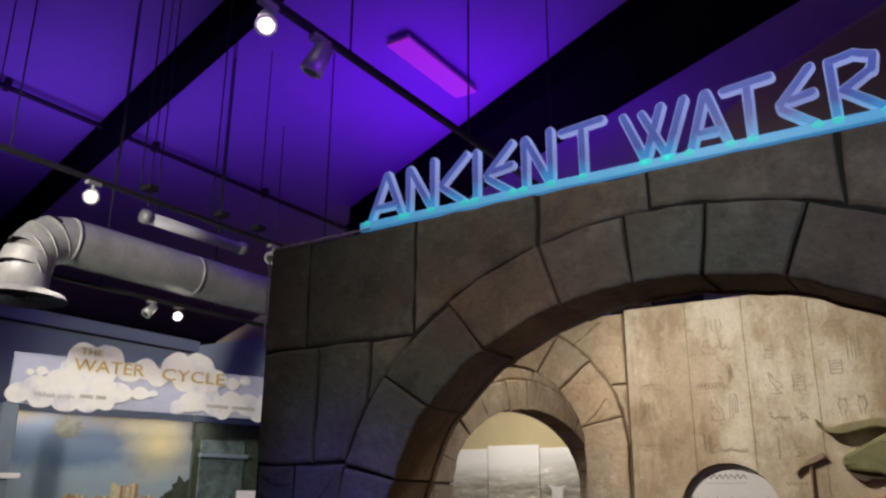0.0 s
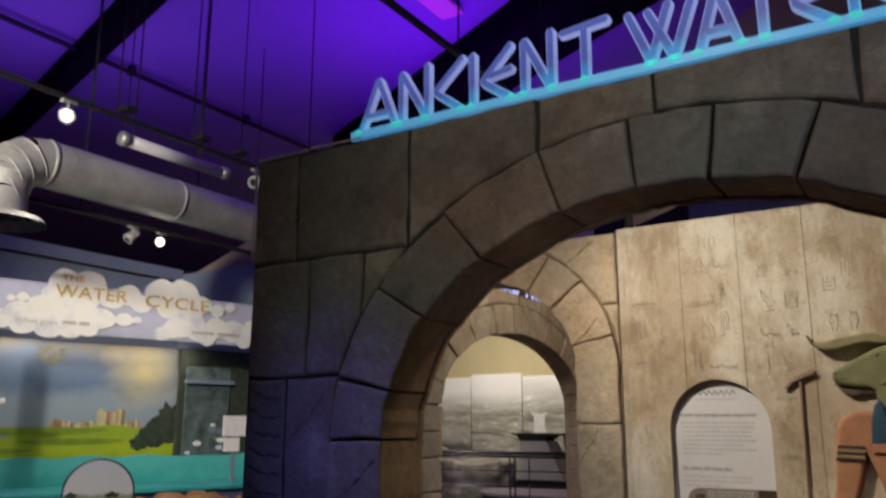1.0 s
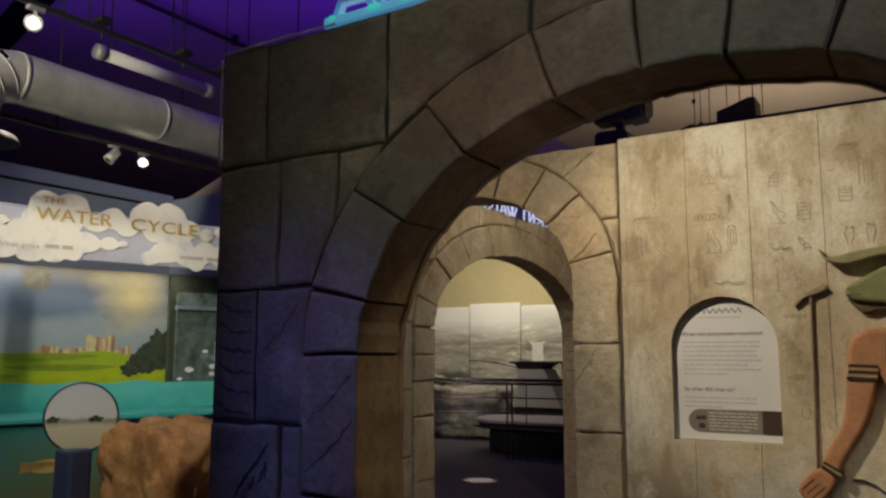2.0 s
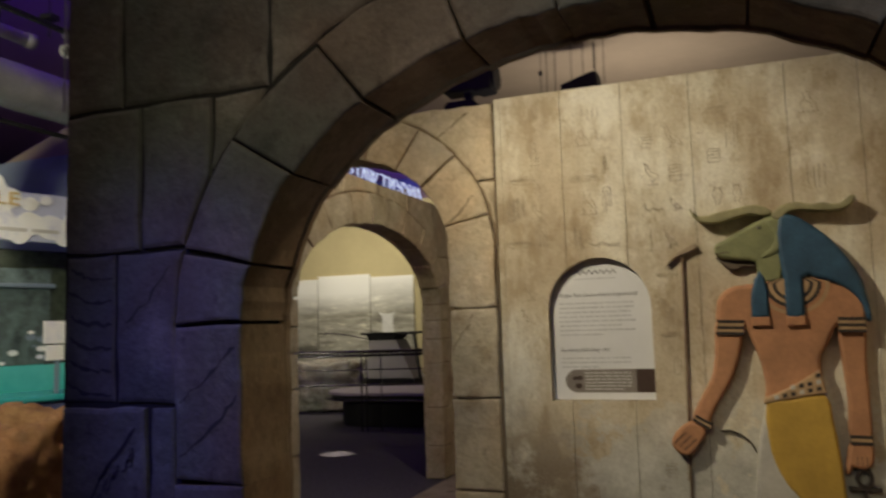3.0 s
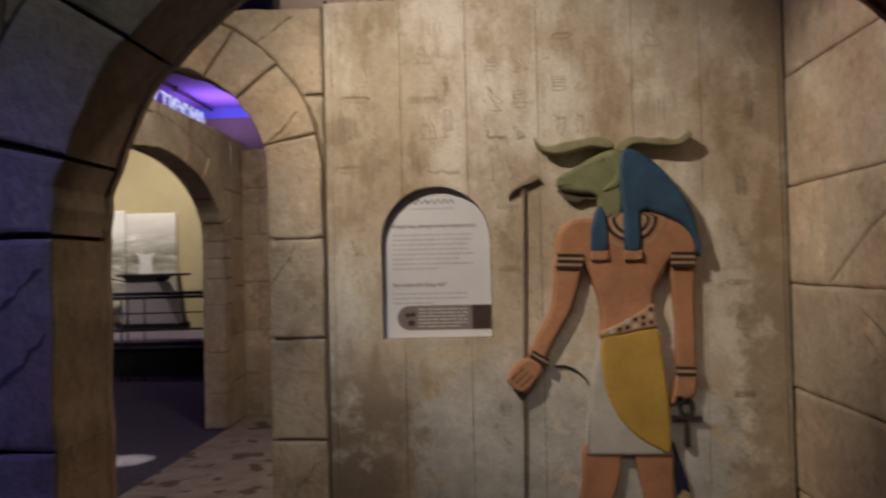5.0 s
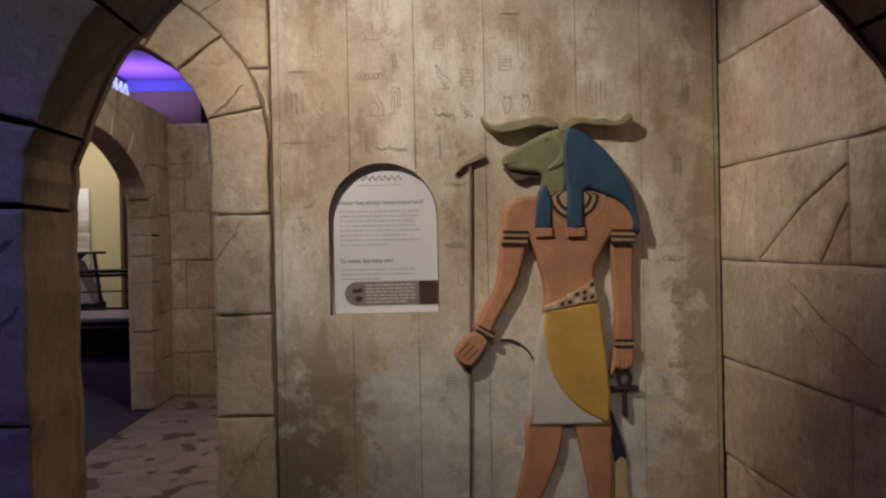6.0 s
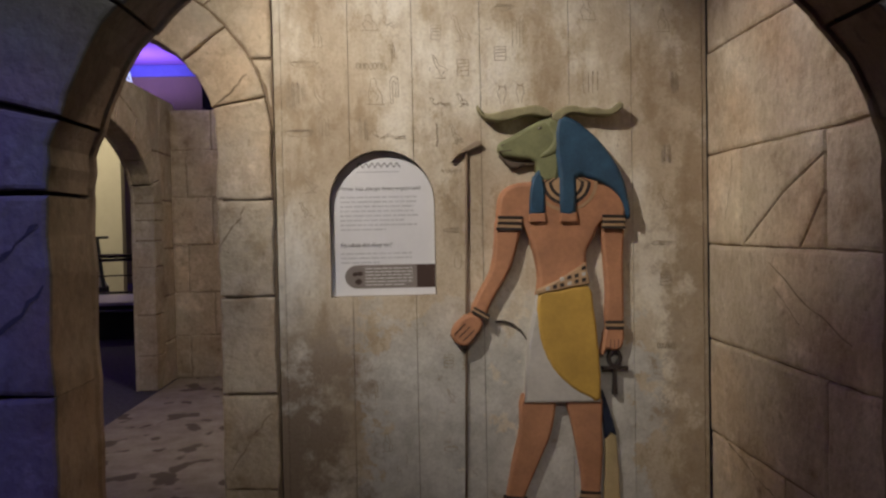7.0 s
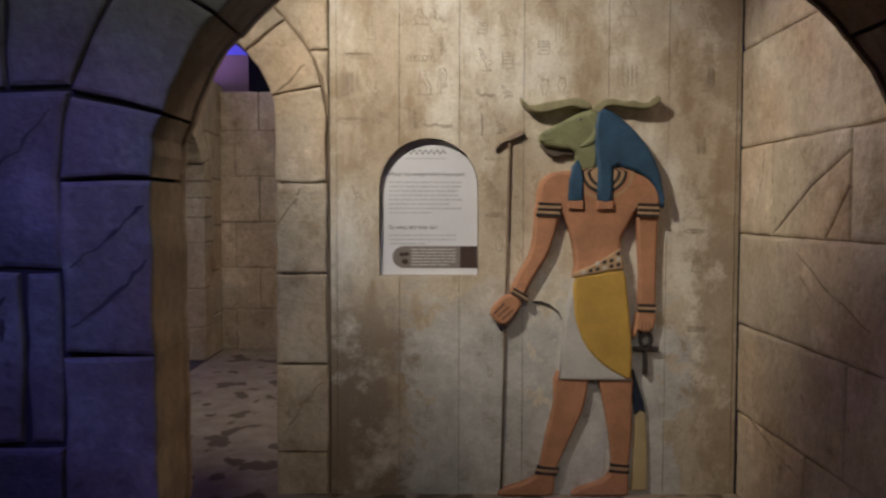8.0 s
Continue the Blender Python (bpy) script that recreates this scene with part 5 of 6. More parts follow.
def tube_light(x, y0, y1, z):
    """An unlit tube light: a rounded diffuser between two end caps, hung on rods with dark clamps."""
    t = thing("ceiling_light", "pale unlit tube light hung on rods beside the duct", "ceiling light", "ceiling lights")
    part("diffuser", tube(bmesh.new(), [(x, y0 + 0.04, z), (x, y1 - 0.04, z)], 0.052, 14), TUBE_WHITE, t, "translucent diffuser")
    for y in (y0, y1):
        part("end_cap", tube(bmesh.new(), [(x, y - 0.03, z), (x, y - 0.02, z), (x, y + 0.04, z), (x, y + 0.05, z)], 0.05, 14, radii=[0.03, 0.062, 0.062, 0.05]), LAMP_GREY, t)
    for y in (y0 + 0.10, y1 - 0.30):
        part("hanger_rod", tube(bmesh.new(), [(x, y, z + 0.04), (x, y, HALL_TOP)], 0.006, 6), ROD, t)
    return t


tube_light(-5.43, 3.94, 5.02, 3.765)
for y in (3.96, 4.75, 5.22):
    hang = thing("pipe_hanger", "small dark pipe clamp on a thin ceiling rod", "pipe hanger", "pipe hangers")
    part("clamp", boxed(-5.49, y - 0.055, 4.00, -5.37, y + 0.055, 4.05, 0.012), ROD, hang)
    part("rod", tube(bmesh.new(), [(-5.43, y, 4.04), (-5.43, y, HALL_TOP)], 0.005, 6), ROD, hang)
    part("stub", tube(bmesh.new(), [(-5.43, y, 4.01), (-5.43, y, 3.86)], 0.008, 6), ROD, hang)
pipe = thing("ceiling_pipe", "thin dark conduit pipe running under the ceiling", "pipe")
part("run", tube(bmesh.new(), [(-8.38, -5.9, 5.9), (-8.38, 22.7, 5.9)], 0.034, 10), ROD, pipe)
for k in range(13):
    part("clip", boxed(-8.43, -4.0 + 2.0 * k, 5.86, -8.33, -3.94 + 2.0 * k, HALL_TOP, 0.004), ROD, pipe)
for x, y, z in ((-4.9, 3.50, 3.72), (-6.6, 6.6, 4.2)):
    wire = thing("hanging_wire", "thin dark wire hanging from the hall ceiling", "wire", "hanging wires")
    part("strand", tube(bmesh.new(), [(x, y, HALL_TOP), (x + 0.004, y, 5.0), (x, y, z)], 0.006, 6), ROD, wire)

duct = thing("air_duct", "round galvanised ventilation duct with an elbow and outlet", "duct")
DX, DZ, DR = -5.70, 3.46, 0.190
bm = tube(bmesh.new(), [(DX, 3.45 + 0.25 * k, DZ) for k in range(40)], DR, 28, caps=False)
part("straight_run", bm, STEEL, duct)
for k in range(4):
    pts = [(DX, 3.45 - 0.30 * math.sin(radians(a)), DZ - 0.30 * (1 - math.cos(radians(a)))) for a in (22.5 * k, 22.5 * k + 22.5)]
    part("elbow", tube(bmesh.new(), pts, DR + 0.003 * (k % 2), 28, caps=False), STEEL, duct)
    part("seam", tube(bmesh.new(), [(pts[1][0], pts[1][1] - 0.006, pts[1][2] - 0.004), (pts[1][0], pts[1][1] + 0.006, pts[1][2] + 0.004)], DR + 0.008, 28), STEEL, duct)
for y in (3.46, 4.7, 6.3):
    part("joint_band", tube(bmesh.new(), [(DX, y - 0.018, DZ), (DX, y + 0.018, DZ)], DR + 0.004, 28), STEEL, duct)
bm = tube(bmesh.new(), [(DX, 3.15, DZ - 0.30), (DX, 3.15, DZ - 0.46), (DX, 3.15, DZ - 0.50), (DX, 3.15, DZ - 0.54)], 0.2, 32, caps=False, radii=[DR, DR, 0.31, 0.335])
outlet = part("outlet", bm, STEEL, duct)
for r in (0.30, 0.22, 0.14, 0.06):
    bm = bmesh.new()
    ring = [[bm.verts.new((DX + rr * math.cos(radians(a)), 3.15 + rr * math.sin(radians(a)), DZ - zz)) for a in range(0, 360, 12)] for rr, zz in ((r, 0.540), (r - 0.05, 0.490))]
    for k in range(30):
        bm.faces.new((ring[0][k], ring[0][(k + 1) % 30], ring[1][(k + 1) % 30], ring[1][k]))
    part("louvre_ring", bm, STEEL, outlet)
part("outlet_core", tube(bmesh.new(), [(DX, 3.15, DZ - 0.475), (DX, 3.15, DZ - 0.48)], 0.24, 24), BLACK, outlet, "black outlet throat")

# ---- the water exhibit ----
ES = 1.15
EX, EE, EN = Vector((0.066, 0.106)) + ES * (Vector((-5.85, 3.27)) - Vector((0.066, 0.106))), Vector((0.285, 0.958)), Vector((0.958, -0.285))


def ex(u, v, w):
    p = EX + (EE * u + EN * w) * ES
    return Vector((p.x, p.y, max(0.0, 1.48 + ES * (v - 1.48))))


def ex_box(u0, u1, v0, v1, w0, w1, edge=0.004):
    return slab(bmesh.new(), [(u0, v0), (u1, v0), (u1, v1), (u0, v1)], ex, [(edge, w0), (0, w0 + edge), (0, w1 - edge), (edge, w1)])


def gradient_print(name, stops, z0, z1, wave=0.35, scale=3.0, rough=0.4):
    """A printed picture that changes colour with height, with soft cloudy variation."""
    m, n, l, b = material(name, rough)
    pos = n.new("ShaderNodeNewGeometry")
    sep = n.new("ShaderNodeSeparateXYZ")
    l.new(pos.outputs["Position"], sep.inputs[0])
    mr = n.new("ShaderNodeMapRange")
    mr.inputs[1].default_value, mr.inputs[2].default_value = z0, z1
    l.new(sep.outputs["Z"], mr.inputs[0])
    ns = n.new("ShaderNodeMath")
    ns.operation = "MULTIPLY_ADD"
    l.new(noise_tex(n, l, scale, 5, 0.6), ns.inputs[0])
    ns.inputs[1].default_value = wave
    l.new(mr.outputs[0], ns.inputs[2])
    off = n.new("ShaderNodeMath")
    off.operation = "SUBTRACT"
    l.new(ns.outputs[0], off.inputs[0])
    off.inputs[1].default_value = wave * 0.5
    l.new(ramp(n, l, off.outputs[0], stops), b.inputs["Base Color"])
    return m


def cloud_print(name):
    m, n, l, b = material(name, 0.45)
    l.new(ramp(n, l, noise_tex(n, l, 4.5, 7, 0.62), [(0.34, (0.66, 0.66, 0.76)), (0.43, (0.80, 0.80, 0.83)), (0.53, (0.88, 0.87, 0.86)), (0.70, (0.86, 0.84, 0.79))]), b.inputs["Base Color"])
    return m


CLOUD = cloud_print("white_cloud_print")
HEADER = plain("lilac_blue_print", (0.50, 0.52, 0.68), 0.35, 0, 0.12, 2)
GOLDTEXT = plain("golden_print", (0.62, 0.45, 0.17), 0.4)
HILL = gradient_print("painted_meadow_print", [(0.0, (0.22, 0.34, 0.02)), (0.5, (0.42, 0.50, 0.03)), (1.0, (0.30, 0.42, 0.04))], 1.05, 1.40, 0.9, 5)
HILL2 = plain("dark_meadow_print", (0.22, 0.32, 0.03), 0.5, 0, 0.2, 6)
WATER = gradient_print("painted_water_print", [(0.0, (0.02, 0.20, 0.22)), (0.6, (0.02, 0.36, 0.36)), (1.0, (0.10, 0.52, 0.50))], 0.3, 1.1, 0.6, 5)
DEEP = gradient_print("painted_deep_water_print", [(0.0, (0.14, 0.17, 0.08)), (0.35, (0.10, 0.22, 0.16)), (1.0, (0.03, 0.26, 0.28))], 0.2, 0.95, 0.8, 4)
VIOLET = plain("violet_blue_laminate", (0.10, 0.11, 0.24), 0.45, 0, 0.1, 3)
TOWER = plain("painted_town_print", (0.45, 0.33, 0.23), 0.5, 0, 0.2, 20)
FOREST = plain("painted_forest_print", (0.045, 0.060, 0.040), 0.6, 0, 0.5, 14)
FRAME = plain("grey_blue_frame_paint", (0.20, 0.25, 0.32), 0.5, 0, 0.08, 4)
SCENE_DARK = plain("dark_photo_print", (0.11, 0.15, 0.15), 0.4, 0, 0.6, 9)


def cloud(name, blobs, w, parent, mat=None, deep=0.012):
    """A cut-out cloud with a raised white rim: one outline round a row of overlapping puffs."""
    lo, hi = min(u - r for u, v, r in blobs), max(u + r for u, v, r in blobs)

    def edge(x, up):
        best = None
        for i, (u, v, r) in enumerate(blobs):
            if abs(x - u) < r:
                h = math.sqrt(r * r - (x - u) ** 2) * (0.92 if up else 0.72) * (1 + 0.05 * math.sin(31 * x + 2 * i))
                z = v + h if up else v - h
                best = z if best is None else (max(best, z) if up else min(best, z))
        return best
    k = 84
    xs = [lo + (hi - lo) * (0.5 - 0.5 * math.cos(math.pi * (i + 0.5) / k)) for i in range(k)]
    poly = [(x, edge(x, False)) for x in xs if edge(x, False) is not None]
    poly += [(x, edge(x, True)) for x in reversed(xs) if edge(x, True) is not None]
    bm = slab(bmesh.new(), poly, ex, [(0, w), (0, w + deep), (0.003, w + deep + 0.002)])
    return part(name, bm, mat or CLOUD, parent)


header = thing("exhibit_header", "lilac exhibit header with white cut-out clouds and golden lettering", "sign")
part("board", ex_box(0.0, 2.7, 2.165, 2.53, -0.03, 0.0), HEADER, header)
part("top_cap", ex_box(0.0, 2.7, 2.53, 2.545, -0.05, 0.003), HEADER, header)
cloud("cloud", [(0.50, 2.55, 0.13), (0.68, 2.56, 0.125), (0.86, 2.46, 0.10), (0.42, 2.46, 0.09), (0.99, 2.50, 0.105), (0.62, 2.44, 0.14), (1.10, 2.44, 0.09)], 0.001, header)
cloud("cloud", [(1.27, 2.54, 0.15), (1.45, 2.56, 0.145), (1.62, 2.48, 0.10), (1.36, 2.44, 0.13), (1.52, 2.42, 0.12), (1.78, 2.45, 0.065), (1.90, 2.49, 0.05)], 0.001, header)
cloud("cloud", [(0.06, 2.23, 0.09), (0.18, 2.29, 0.10), (0.34, 2.33, 0.12), (0.50, 2.36, 0.14), (0.64, 2.31, 0.13), (0.80, 2.29, 0.10), (0.97, 2.30, 0.07), (1.08, 2.31, 0.035), (0.22, 2.20, 0.09), (0.40, 2.19, 0.10), (0.56, 2.19, 0.09), (0.70, 2.20, 0.07)], 0.003, header)
cloud("cloud", [(0.12, 2.40, 0.030), (0.20, 2.415, 0.040), (0.29, 2.405, 0.030)], 0.003, header)
cloud("cloud", [(1.30, 2.21, 0.07), (1.40, 2.26, 0.10), (1.54, 2.33, 0.12), (1.46, 2.27, 0.10), (1.62, 2.25, 0.11), (1.78, 2.29, 0.11), (1.95, 2.27, 0.12), (2.15, 2.30, 0.12), (2.35, 2.26, 0.11), (1.70, 2.19, 0.07), (2.05, 2.19, 0.07)], 0.003, header)


def ex_pose(u, v, w):
    p = ex(u, v, w)
    return Matrix.Translation(p) @ Matrix(((EE.x, 0, EN.x, 0), (EE.y, 0, EN.y, 0), (0, 1, 0, 0), (0, 0, 0, 1))) @ Matrix.Diagonal((ES, ES, ES, 1))


lettering("lettering", "THE", 0.075, ex_pose(0.46, 2.575, 0.028), GOLDTEXT, header, 0.17, 0.002)
lettering("lettering", "WATER", 0.14, ex_pose(0.42, 2.445, 0.028), GOLDTEXT, header, 0.56, 0.003)
lettering("lettering", "CYCLE", 0.14, ex_pose(1.13, 2.435, 0.028), GOLDTEXT, header, 0.56, 0.003)
lettering("lettering", "What goes", 0.058, ex_pose(0.16, 2.222, 0.022), PALE_INK, header, 0.30, 0.001)
for u0, u1 in ((0.50, 0.60), (0.62, 0.70), (1.55, 1.75), (1.79, 2.0)):
    part("caption_bar", flat(bmesh.new(), [(u0, 2.235), (u1, 2.235), (u1, 2.262), (u0, 2.262)], ex, 0.020, 0.0245), PALE_INK, header)

def sun_sky(name, sun):
    """A painted sky with a yellow sunset round one point and soft clouds."""
    m, n, l, b = material(name, 0.4)
    pos = n.new("ShaderNodeNewGeometry")
    far = n.new("ShaderNodeVectorMath")
    far.operation = "DISTANCE"
    l.new(pos.outputs["Position"], far.inputs[0])
    far.inputs[1].default_value = sun
    add = n.new("ShaderNodeMath")
    add.operation = "MULTIPLY_ADD"
    l.new(noise_tex(n, l, 3.5, 6, 0.6, (1.0, 1.0, 1.8)), add.inputs[0])
    add.inputs[1].default_value = 0.35
    l.new(far.outputs["Value"], add.inputs[2])
    glowing = ramp(n, l, add.outputs[0], [(0.22, (1, 1, 1)), (0.66, (0, 0, 0))])
    l.new(mix(n, l, sky_colour(n, l), (0.56, 0.48, 0.27), glowing), b.inputs["Base Color"])
    return m


def sky_colour(n, l):
    pos = n.new("ShaderNodeNewGeometry")
    sep = n.new("ShaderNodeSeparateXYZ")
    l.new(pos.outputs["Position"], sep.inputs[0])
    mr = n.new("ShaderNodeMapRange")
    mr.inputs[1].default_value, mr.inputs[2].default_value = 1.2, 2.75
    l.new(sep.outputs["Z"], mr.inputs[0])
    wob = n.new("ShaderNodeMath")
    wob.operation = "MULTIPLY_ADD"
    l.new(noise_tex(n, l, 2.0, 6, 0.6), wob.inputs[0])
    wob.inputs[1].default_value = 0.4
    l.new(mr.outputs[0], wob.inputs[2])
    return ramp(n, l, wob.outputs[0], [(0.25, (0.31, 0.38, 0.42)), (0.50, (0.26, 0.33, 0.40)), (0.60, (0.13, 0.19, 0.30)), (0.80, (0.14, 0.18, 0.26)), (0.94, (0.24, 0.19, 0.11))])


backdrop = thing("exhibit_backdrop", "painted landscape board with meadow, town and forest", "mural")
SUN_AT = ex(1.42, 1.98, -0.62)
part("sky_board", ex_box(-0.1, 2.7, 0.9, 2.165, -0.66, -0.62), sun_sky("sunset_sky_print", SUN_AT), backdrop)
rays = []
for k in range(48):
    rr = (0.14 if k % 4 == 0 else 0.105) * (1 + 0.10 * math.sin(5.0 * k))
    rays.append((0.62 + rr * math.cos(radians(7.5 * k)), 2.05 + 0.8 * rr * math.sin(radians(7.5 * k))))
part("painted_sun", flat(bmesh.new(), rays, ex, -0.62, -0.616), plain("faded_orange_print", (0.20, 0.20, 0.17), 0.5, 0, 0.35, 10), backdrop)
hill = [(-0.1, 1.05), (2.0, 1.05), (2.0, 1.20)] + [(1.95 - 2.05 * k / 16, 1.27 + 0.19 * math.sin(math.pi * (k + 2) / 18) + 0.012 * math.sin(k * 1.3)) for k in range(17)]
part("meadow", flat(bmesh.new(), hill, ex, -0.62, -0.612), HILL, backdrop)
for cu, cv, ru, rv in ((0.62, 1.42, 0.50, 0.030), (0.86, 1.33, 0.42, 0.026), (0.25, 1.26, 0.28, 0.024)):
    part("meadow_shade", flat(bmesh.new(), [(cu + ru * math.cos(radians(a)) * (1 + 0.1 * math.sin(radians(3 * a))), cv + rv * math.sin(radians(a))) for a in range(0, 360, 12)], ex, -0.612, -0.609), HILL2, backdrop)
rng = random.Random(12)
u = 0.66
town = new("town")
town.parent = backdrop
TOWN = [plain("painted_town_print", (0.48, 0.33, 0.20), 0.5, 0, 0.2, 20), plain("pale_town_print", (0.60, 0.52, 0.30), 0.5, 0, 0.2, 20), plain("brown_town_print", (0.33, 0.20, 0.12), 0.5, 0, 0.2, 20)]
while u < 1.40:
    w = rng.uniform(0.022, 0.045)
    h = (0.06 + rng.uniform(0.04, 0.11)) if 1.02 < u < 1.24 else rng.uniform(0.01, 0.06)
    roof = rng.uniform(0.0, 0.025)
    part("tower", flat(bmesh.new(), [(u, 1.43), (u + w, 1.43), (u + w, 1.45 + h), (u + w / 2, 1.45 + h + roof), (u, 1.45 + h)], ex, -0.619, -0.6155), rng.choice(TOWN), town)
    u += w * 0.9
for k in range(12):  # dark trees climbing towards the forest board
    u, s = 1.40 + 0.034 * k, 0.075 + 0.012 * k
    v = 1.30 + 0.016 * k
    pts = [(u + s * math.cos(radians(a)) * rng.uniform(0.55, 1.2), v + s * (1.0 if 20 < a < 160 else 0.6) * math.sin(radians(a)) * rng.uniform(0.6, 1.35)) for a in range(0, 360, 15)]
    part("painted_tree", flat(bmesh.new(), pts, ex, -0.612, -0.606 + 0.0006 * k), FOREST, backdrop)
part("forest_board", ex_box(1.72, 2.7, 1.0, 2.16, -0.60, -0.56), FOREST, backdrop)
picture = part("photo_board", ex_box(1.78, 2.22, 1.20, 2.0, -0.56, -0.54), SCENE_DARK, backdrop, "dark framed photo")
part("photo_shelf", ex_box(1.76, 2.24, 1.84, 1.875, -0.54, -0.49), FRAME, picture)
for k in range(10):
    u, v, s = rng.uniform(1.8, 2.18), rng.uniform(1.22, 1.5), rng.uniform(0.02, 0.05)
    part("painted_stone", flat(bmesh.new(), [(u + s * math.cos(radians(a)), v + 0.6 * s * math.sin(radians(a))) for a in range(0, 360, 40)], ex, -0.54, -0.537 + 0.0003 * k), CLOUD if k % 2 else FRAME, picture)

case = thing("exhibit_case", "grey-blue exhibit frame standing on the counter", "display case")
part("post", ex_box(-0.02, 0.09, 0.98, 2.165, -0.10, -0.01), FRAME, case)
part("post", ex_box(2.55, 2.66, 0.98, 2.165, -0.10, -0.01), FRAME, case)
part("crossbar", ex_box(-0.10, 0.16, 1.62, 1.66, -0.008, 0.03), CLOUD, case)
counter = thing("exhibit_counter", "teal painted exhibit counter with an underwater picture", "counter")
part("body", ex_box(-0.9, 2.7, 0.0, 0.93, -0.72, -0.01), VIOLET, counter)
part("worktop", ex_box(-0.9, 2.75, 0.93, 0.98, -0.74, 0.04, 0.012), WATER, counter, "glossy teal water top")
part("water_picture", ex_box(-0.9, 1.02, 0.02, 0.92, -0.01, -0.002), DEEP, counter, "printed underwater picture")
wave = [(-0.1, 0.98), (2.7, 0.98), (2.7, 1.19)] + [(2.6 - 2.7 * k / 20, 1.205 + 0.012 * math.sin(k * 1.7)) for k in range(21)]
part("water_board", flat(bmesh.new(), wave, ex, -0.60, -0.55), WATER, counter)
for u, v, s, m in ((0.10, 0.80, 0.10, TOWER), (0.62, 0.62, 0.13, GOLDTEXT), (0.75, 0.78, 0.08, HILL), (-0.3, 0.55, 0.12, TOWER)):
    fish = [(u + s * math.cos(radians(a)), v + 0.38 * s * math.sin(radians(a))) for a in range(-150, 151, 25)] + [(u - 1.4 * s, v - 0.3 * s), (u - 1.2 * s, v), (u - 1.4 * s, v + 0.3 * s)]
    part("painted_fish", flat(bmesh.new(), fish[::-1], ex, -0.002, 0.001), m, counter)
card = thing("info_card", "white card on the exhibit counter", "card")
part("sheet", ex_box(1.93, 2.17, 1.37, 1.55, -0.06, -0.05), CLOUD, card)
part("lower_sheet", ex_box(1.95, 2.10, 1.24, 1.36, -0.066, -0.056), CLOUD, card)
part("holder", ex_box(2.03, 2.07, 0.98, 1.40, -0.08, -0.068), FRAME, card)

# round picture on a blue post
disc = thing("round_sign", "round landscape picture with a dark rim on a blue post", "sign")
RX, RY = -4.74, 3.52
toward = (Vector((0.0, 0.4, 1.2)) - Vector((RX, RY, 1.02))).normalized()
turn = toward.to_track_quat("Z", "Y").to_matrix().to_4x4()


def on_disc(u, v, w):
    return Vector((RX, RY, 1.03)) + turn.to_3x3() @ Vector((u, v, w))


circle = [(0.225 * math.cos(radians(a)), 0.225 * math.sin(radians(a))) for a in range(0, 360, 10)]
part("rim", slab(bmesh.new(), circle, on_disc, [(0, -0.02), (0, 0.004), (0.004, 0.006)]), plain("dark_blue_rim", (0.03, 0.045, 0.08), 0.4), disc)
inner = [(x * 0.94, y * 0.94) for x, y in circle]
part("picture", slab(bmesh.new(), inner, on_disc, [(0, 0.004), (0, 0.009)]), gradient_print("pale_landscape_print", [(0.0, (0.42, 0.42, 0.30)), (0.38, (0.55, 0.55, 0.42)), (0.46, (0.24, 0.27, 0.24)), (0.52, (0.60, 0.64, 0.70)), (1.0, (0.52, 0.58, 0.70))], 0.80, 1.26, 0.18, 12), disc)
FAR_TREES = plain("dark_treeline_print", (0.05, 0.07, 0.05), 0.5, 0, 0.4, 20)
for u, ru in ((-0.165, 0.038), (0.085, 0.045)):
    part("printed_trees", flat(bmesh.new(), [(u + ru * math.cos(radians(a)) * (1 + 0.15 * math.sin(radians(4 * a))), -0.012 + 0.020 * math.sin(radians(a)) * (1 + 0.3 * math.sin(radians(5 * a)))) for a in range(0, 360, 15)], on_disc, 0.0092, 0.0105), FAR_TREES, disc)
part("post", boxed(RX - 0.07, RY - 0.13, 0.0, RX + 0.10, RY + 0.03, 0.84, 0.02), plain("navy_post_paint", (0.035, 0.05, 0.12), 0.5), disc, "blue square post")


def boulder(name, label, x, y, w, d, h, seed, mat):
    bm = bmesh.new()
    bmesh.ops.create_icosphere(bm, subdivisions=5, radius=1.0)
    for v in bm.verts:
        p = v.co.copy()
        k = 1.0 / max(abs(p.x), abs(p.y), abs(p.z)) ** 0.88
        p *= k
        q = Vector((p.x * 1.3 + seed, p.y * 1.3, p.z * 1.9))
        f = 1 + 0.16 * noise.noise(q) + 0.10 * noise.noise(q * 2.3) + 0.03 * noise.noise(q * 5) + 0.008 * noise.noise(q * 11)
        crease = abs(noise.noise(q * 1.7 + Vector((5, 2, 1))))
        f -= 0.10 * max(0, 0.12 - crease) / 0.12
        p *= f
        v.co = Vector((x + p.x * w / 2, y + p.y * d / 2, max(0.0, h / 2 + p.z * h / 2)))
    t = obj(name, bm, mat, smooth=True)
    return tagged(t, label, "rock")


ROCK = stone("orange_brown_rock", (0.22, 0.10, 0.042), (0.42, 0.225, 0.10), (0.58, 0.37, 0.21), 0.0, 0.75, 0.007)
boulder("boulder", "orange-brown cast rock block beside the exhibit", -4.26, 3.88, 0.80, 0.66, 0.99, 3.1, ROCK)

# ---- above the carved wall ----
proj = thing("stage_projector", "black stage projector hung from the hall ceiling on a stem", "projector")
outline = [(-4.80, 5.34), (-4.28, 5.34), (-4.20, 5.30), (-3.96, 5.33), (-3.95, 5.74), (-4.02, 5.81), (-4.26, 5.79), (-4.62, 5.72), (-4.80, 5.66)]
part("body", slab(bmesh.new(), outline, on_y(13.25), [(0.03, 0), (0, 0.03), (0, 0.42), (0.03, 0.45)]), BLACK, proj)
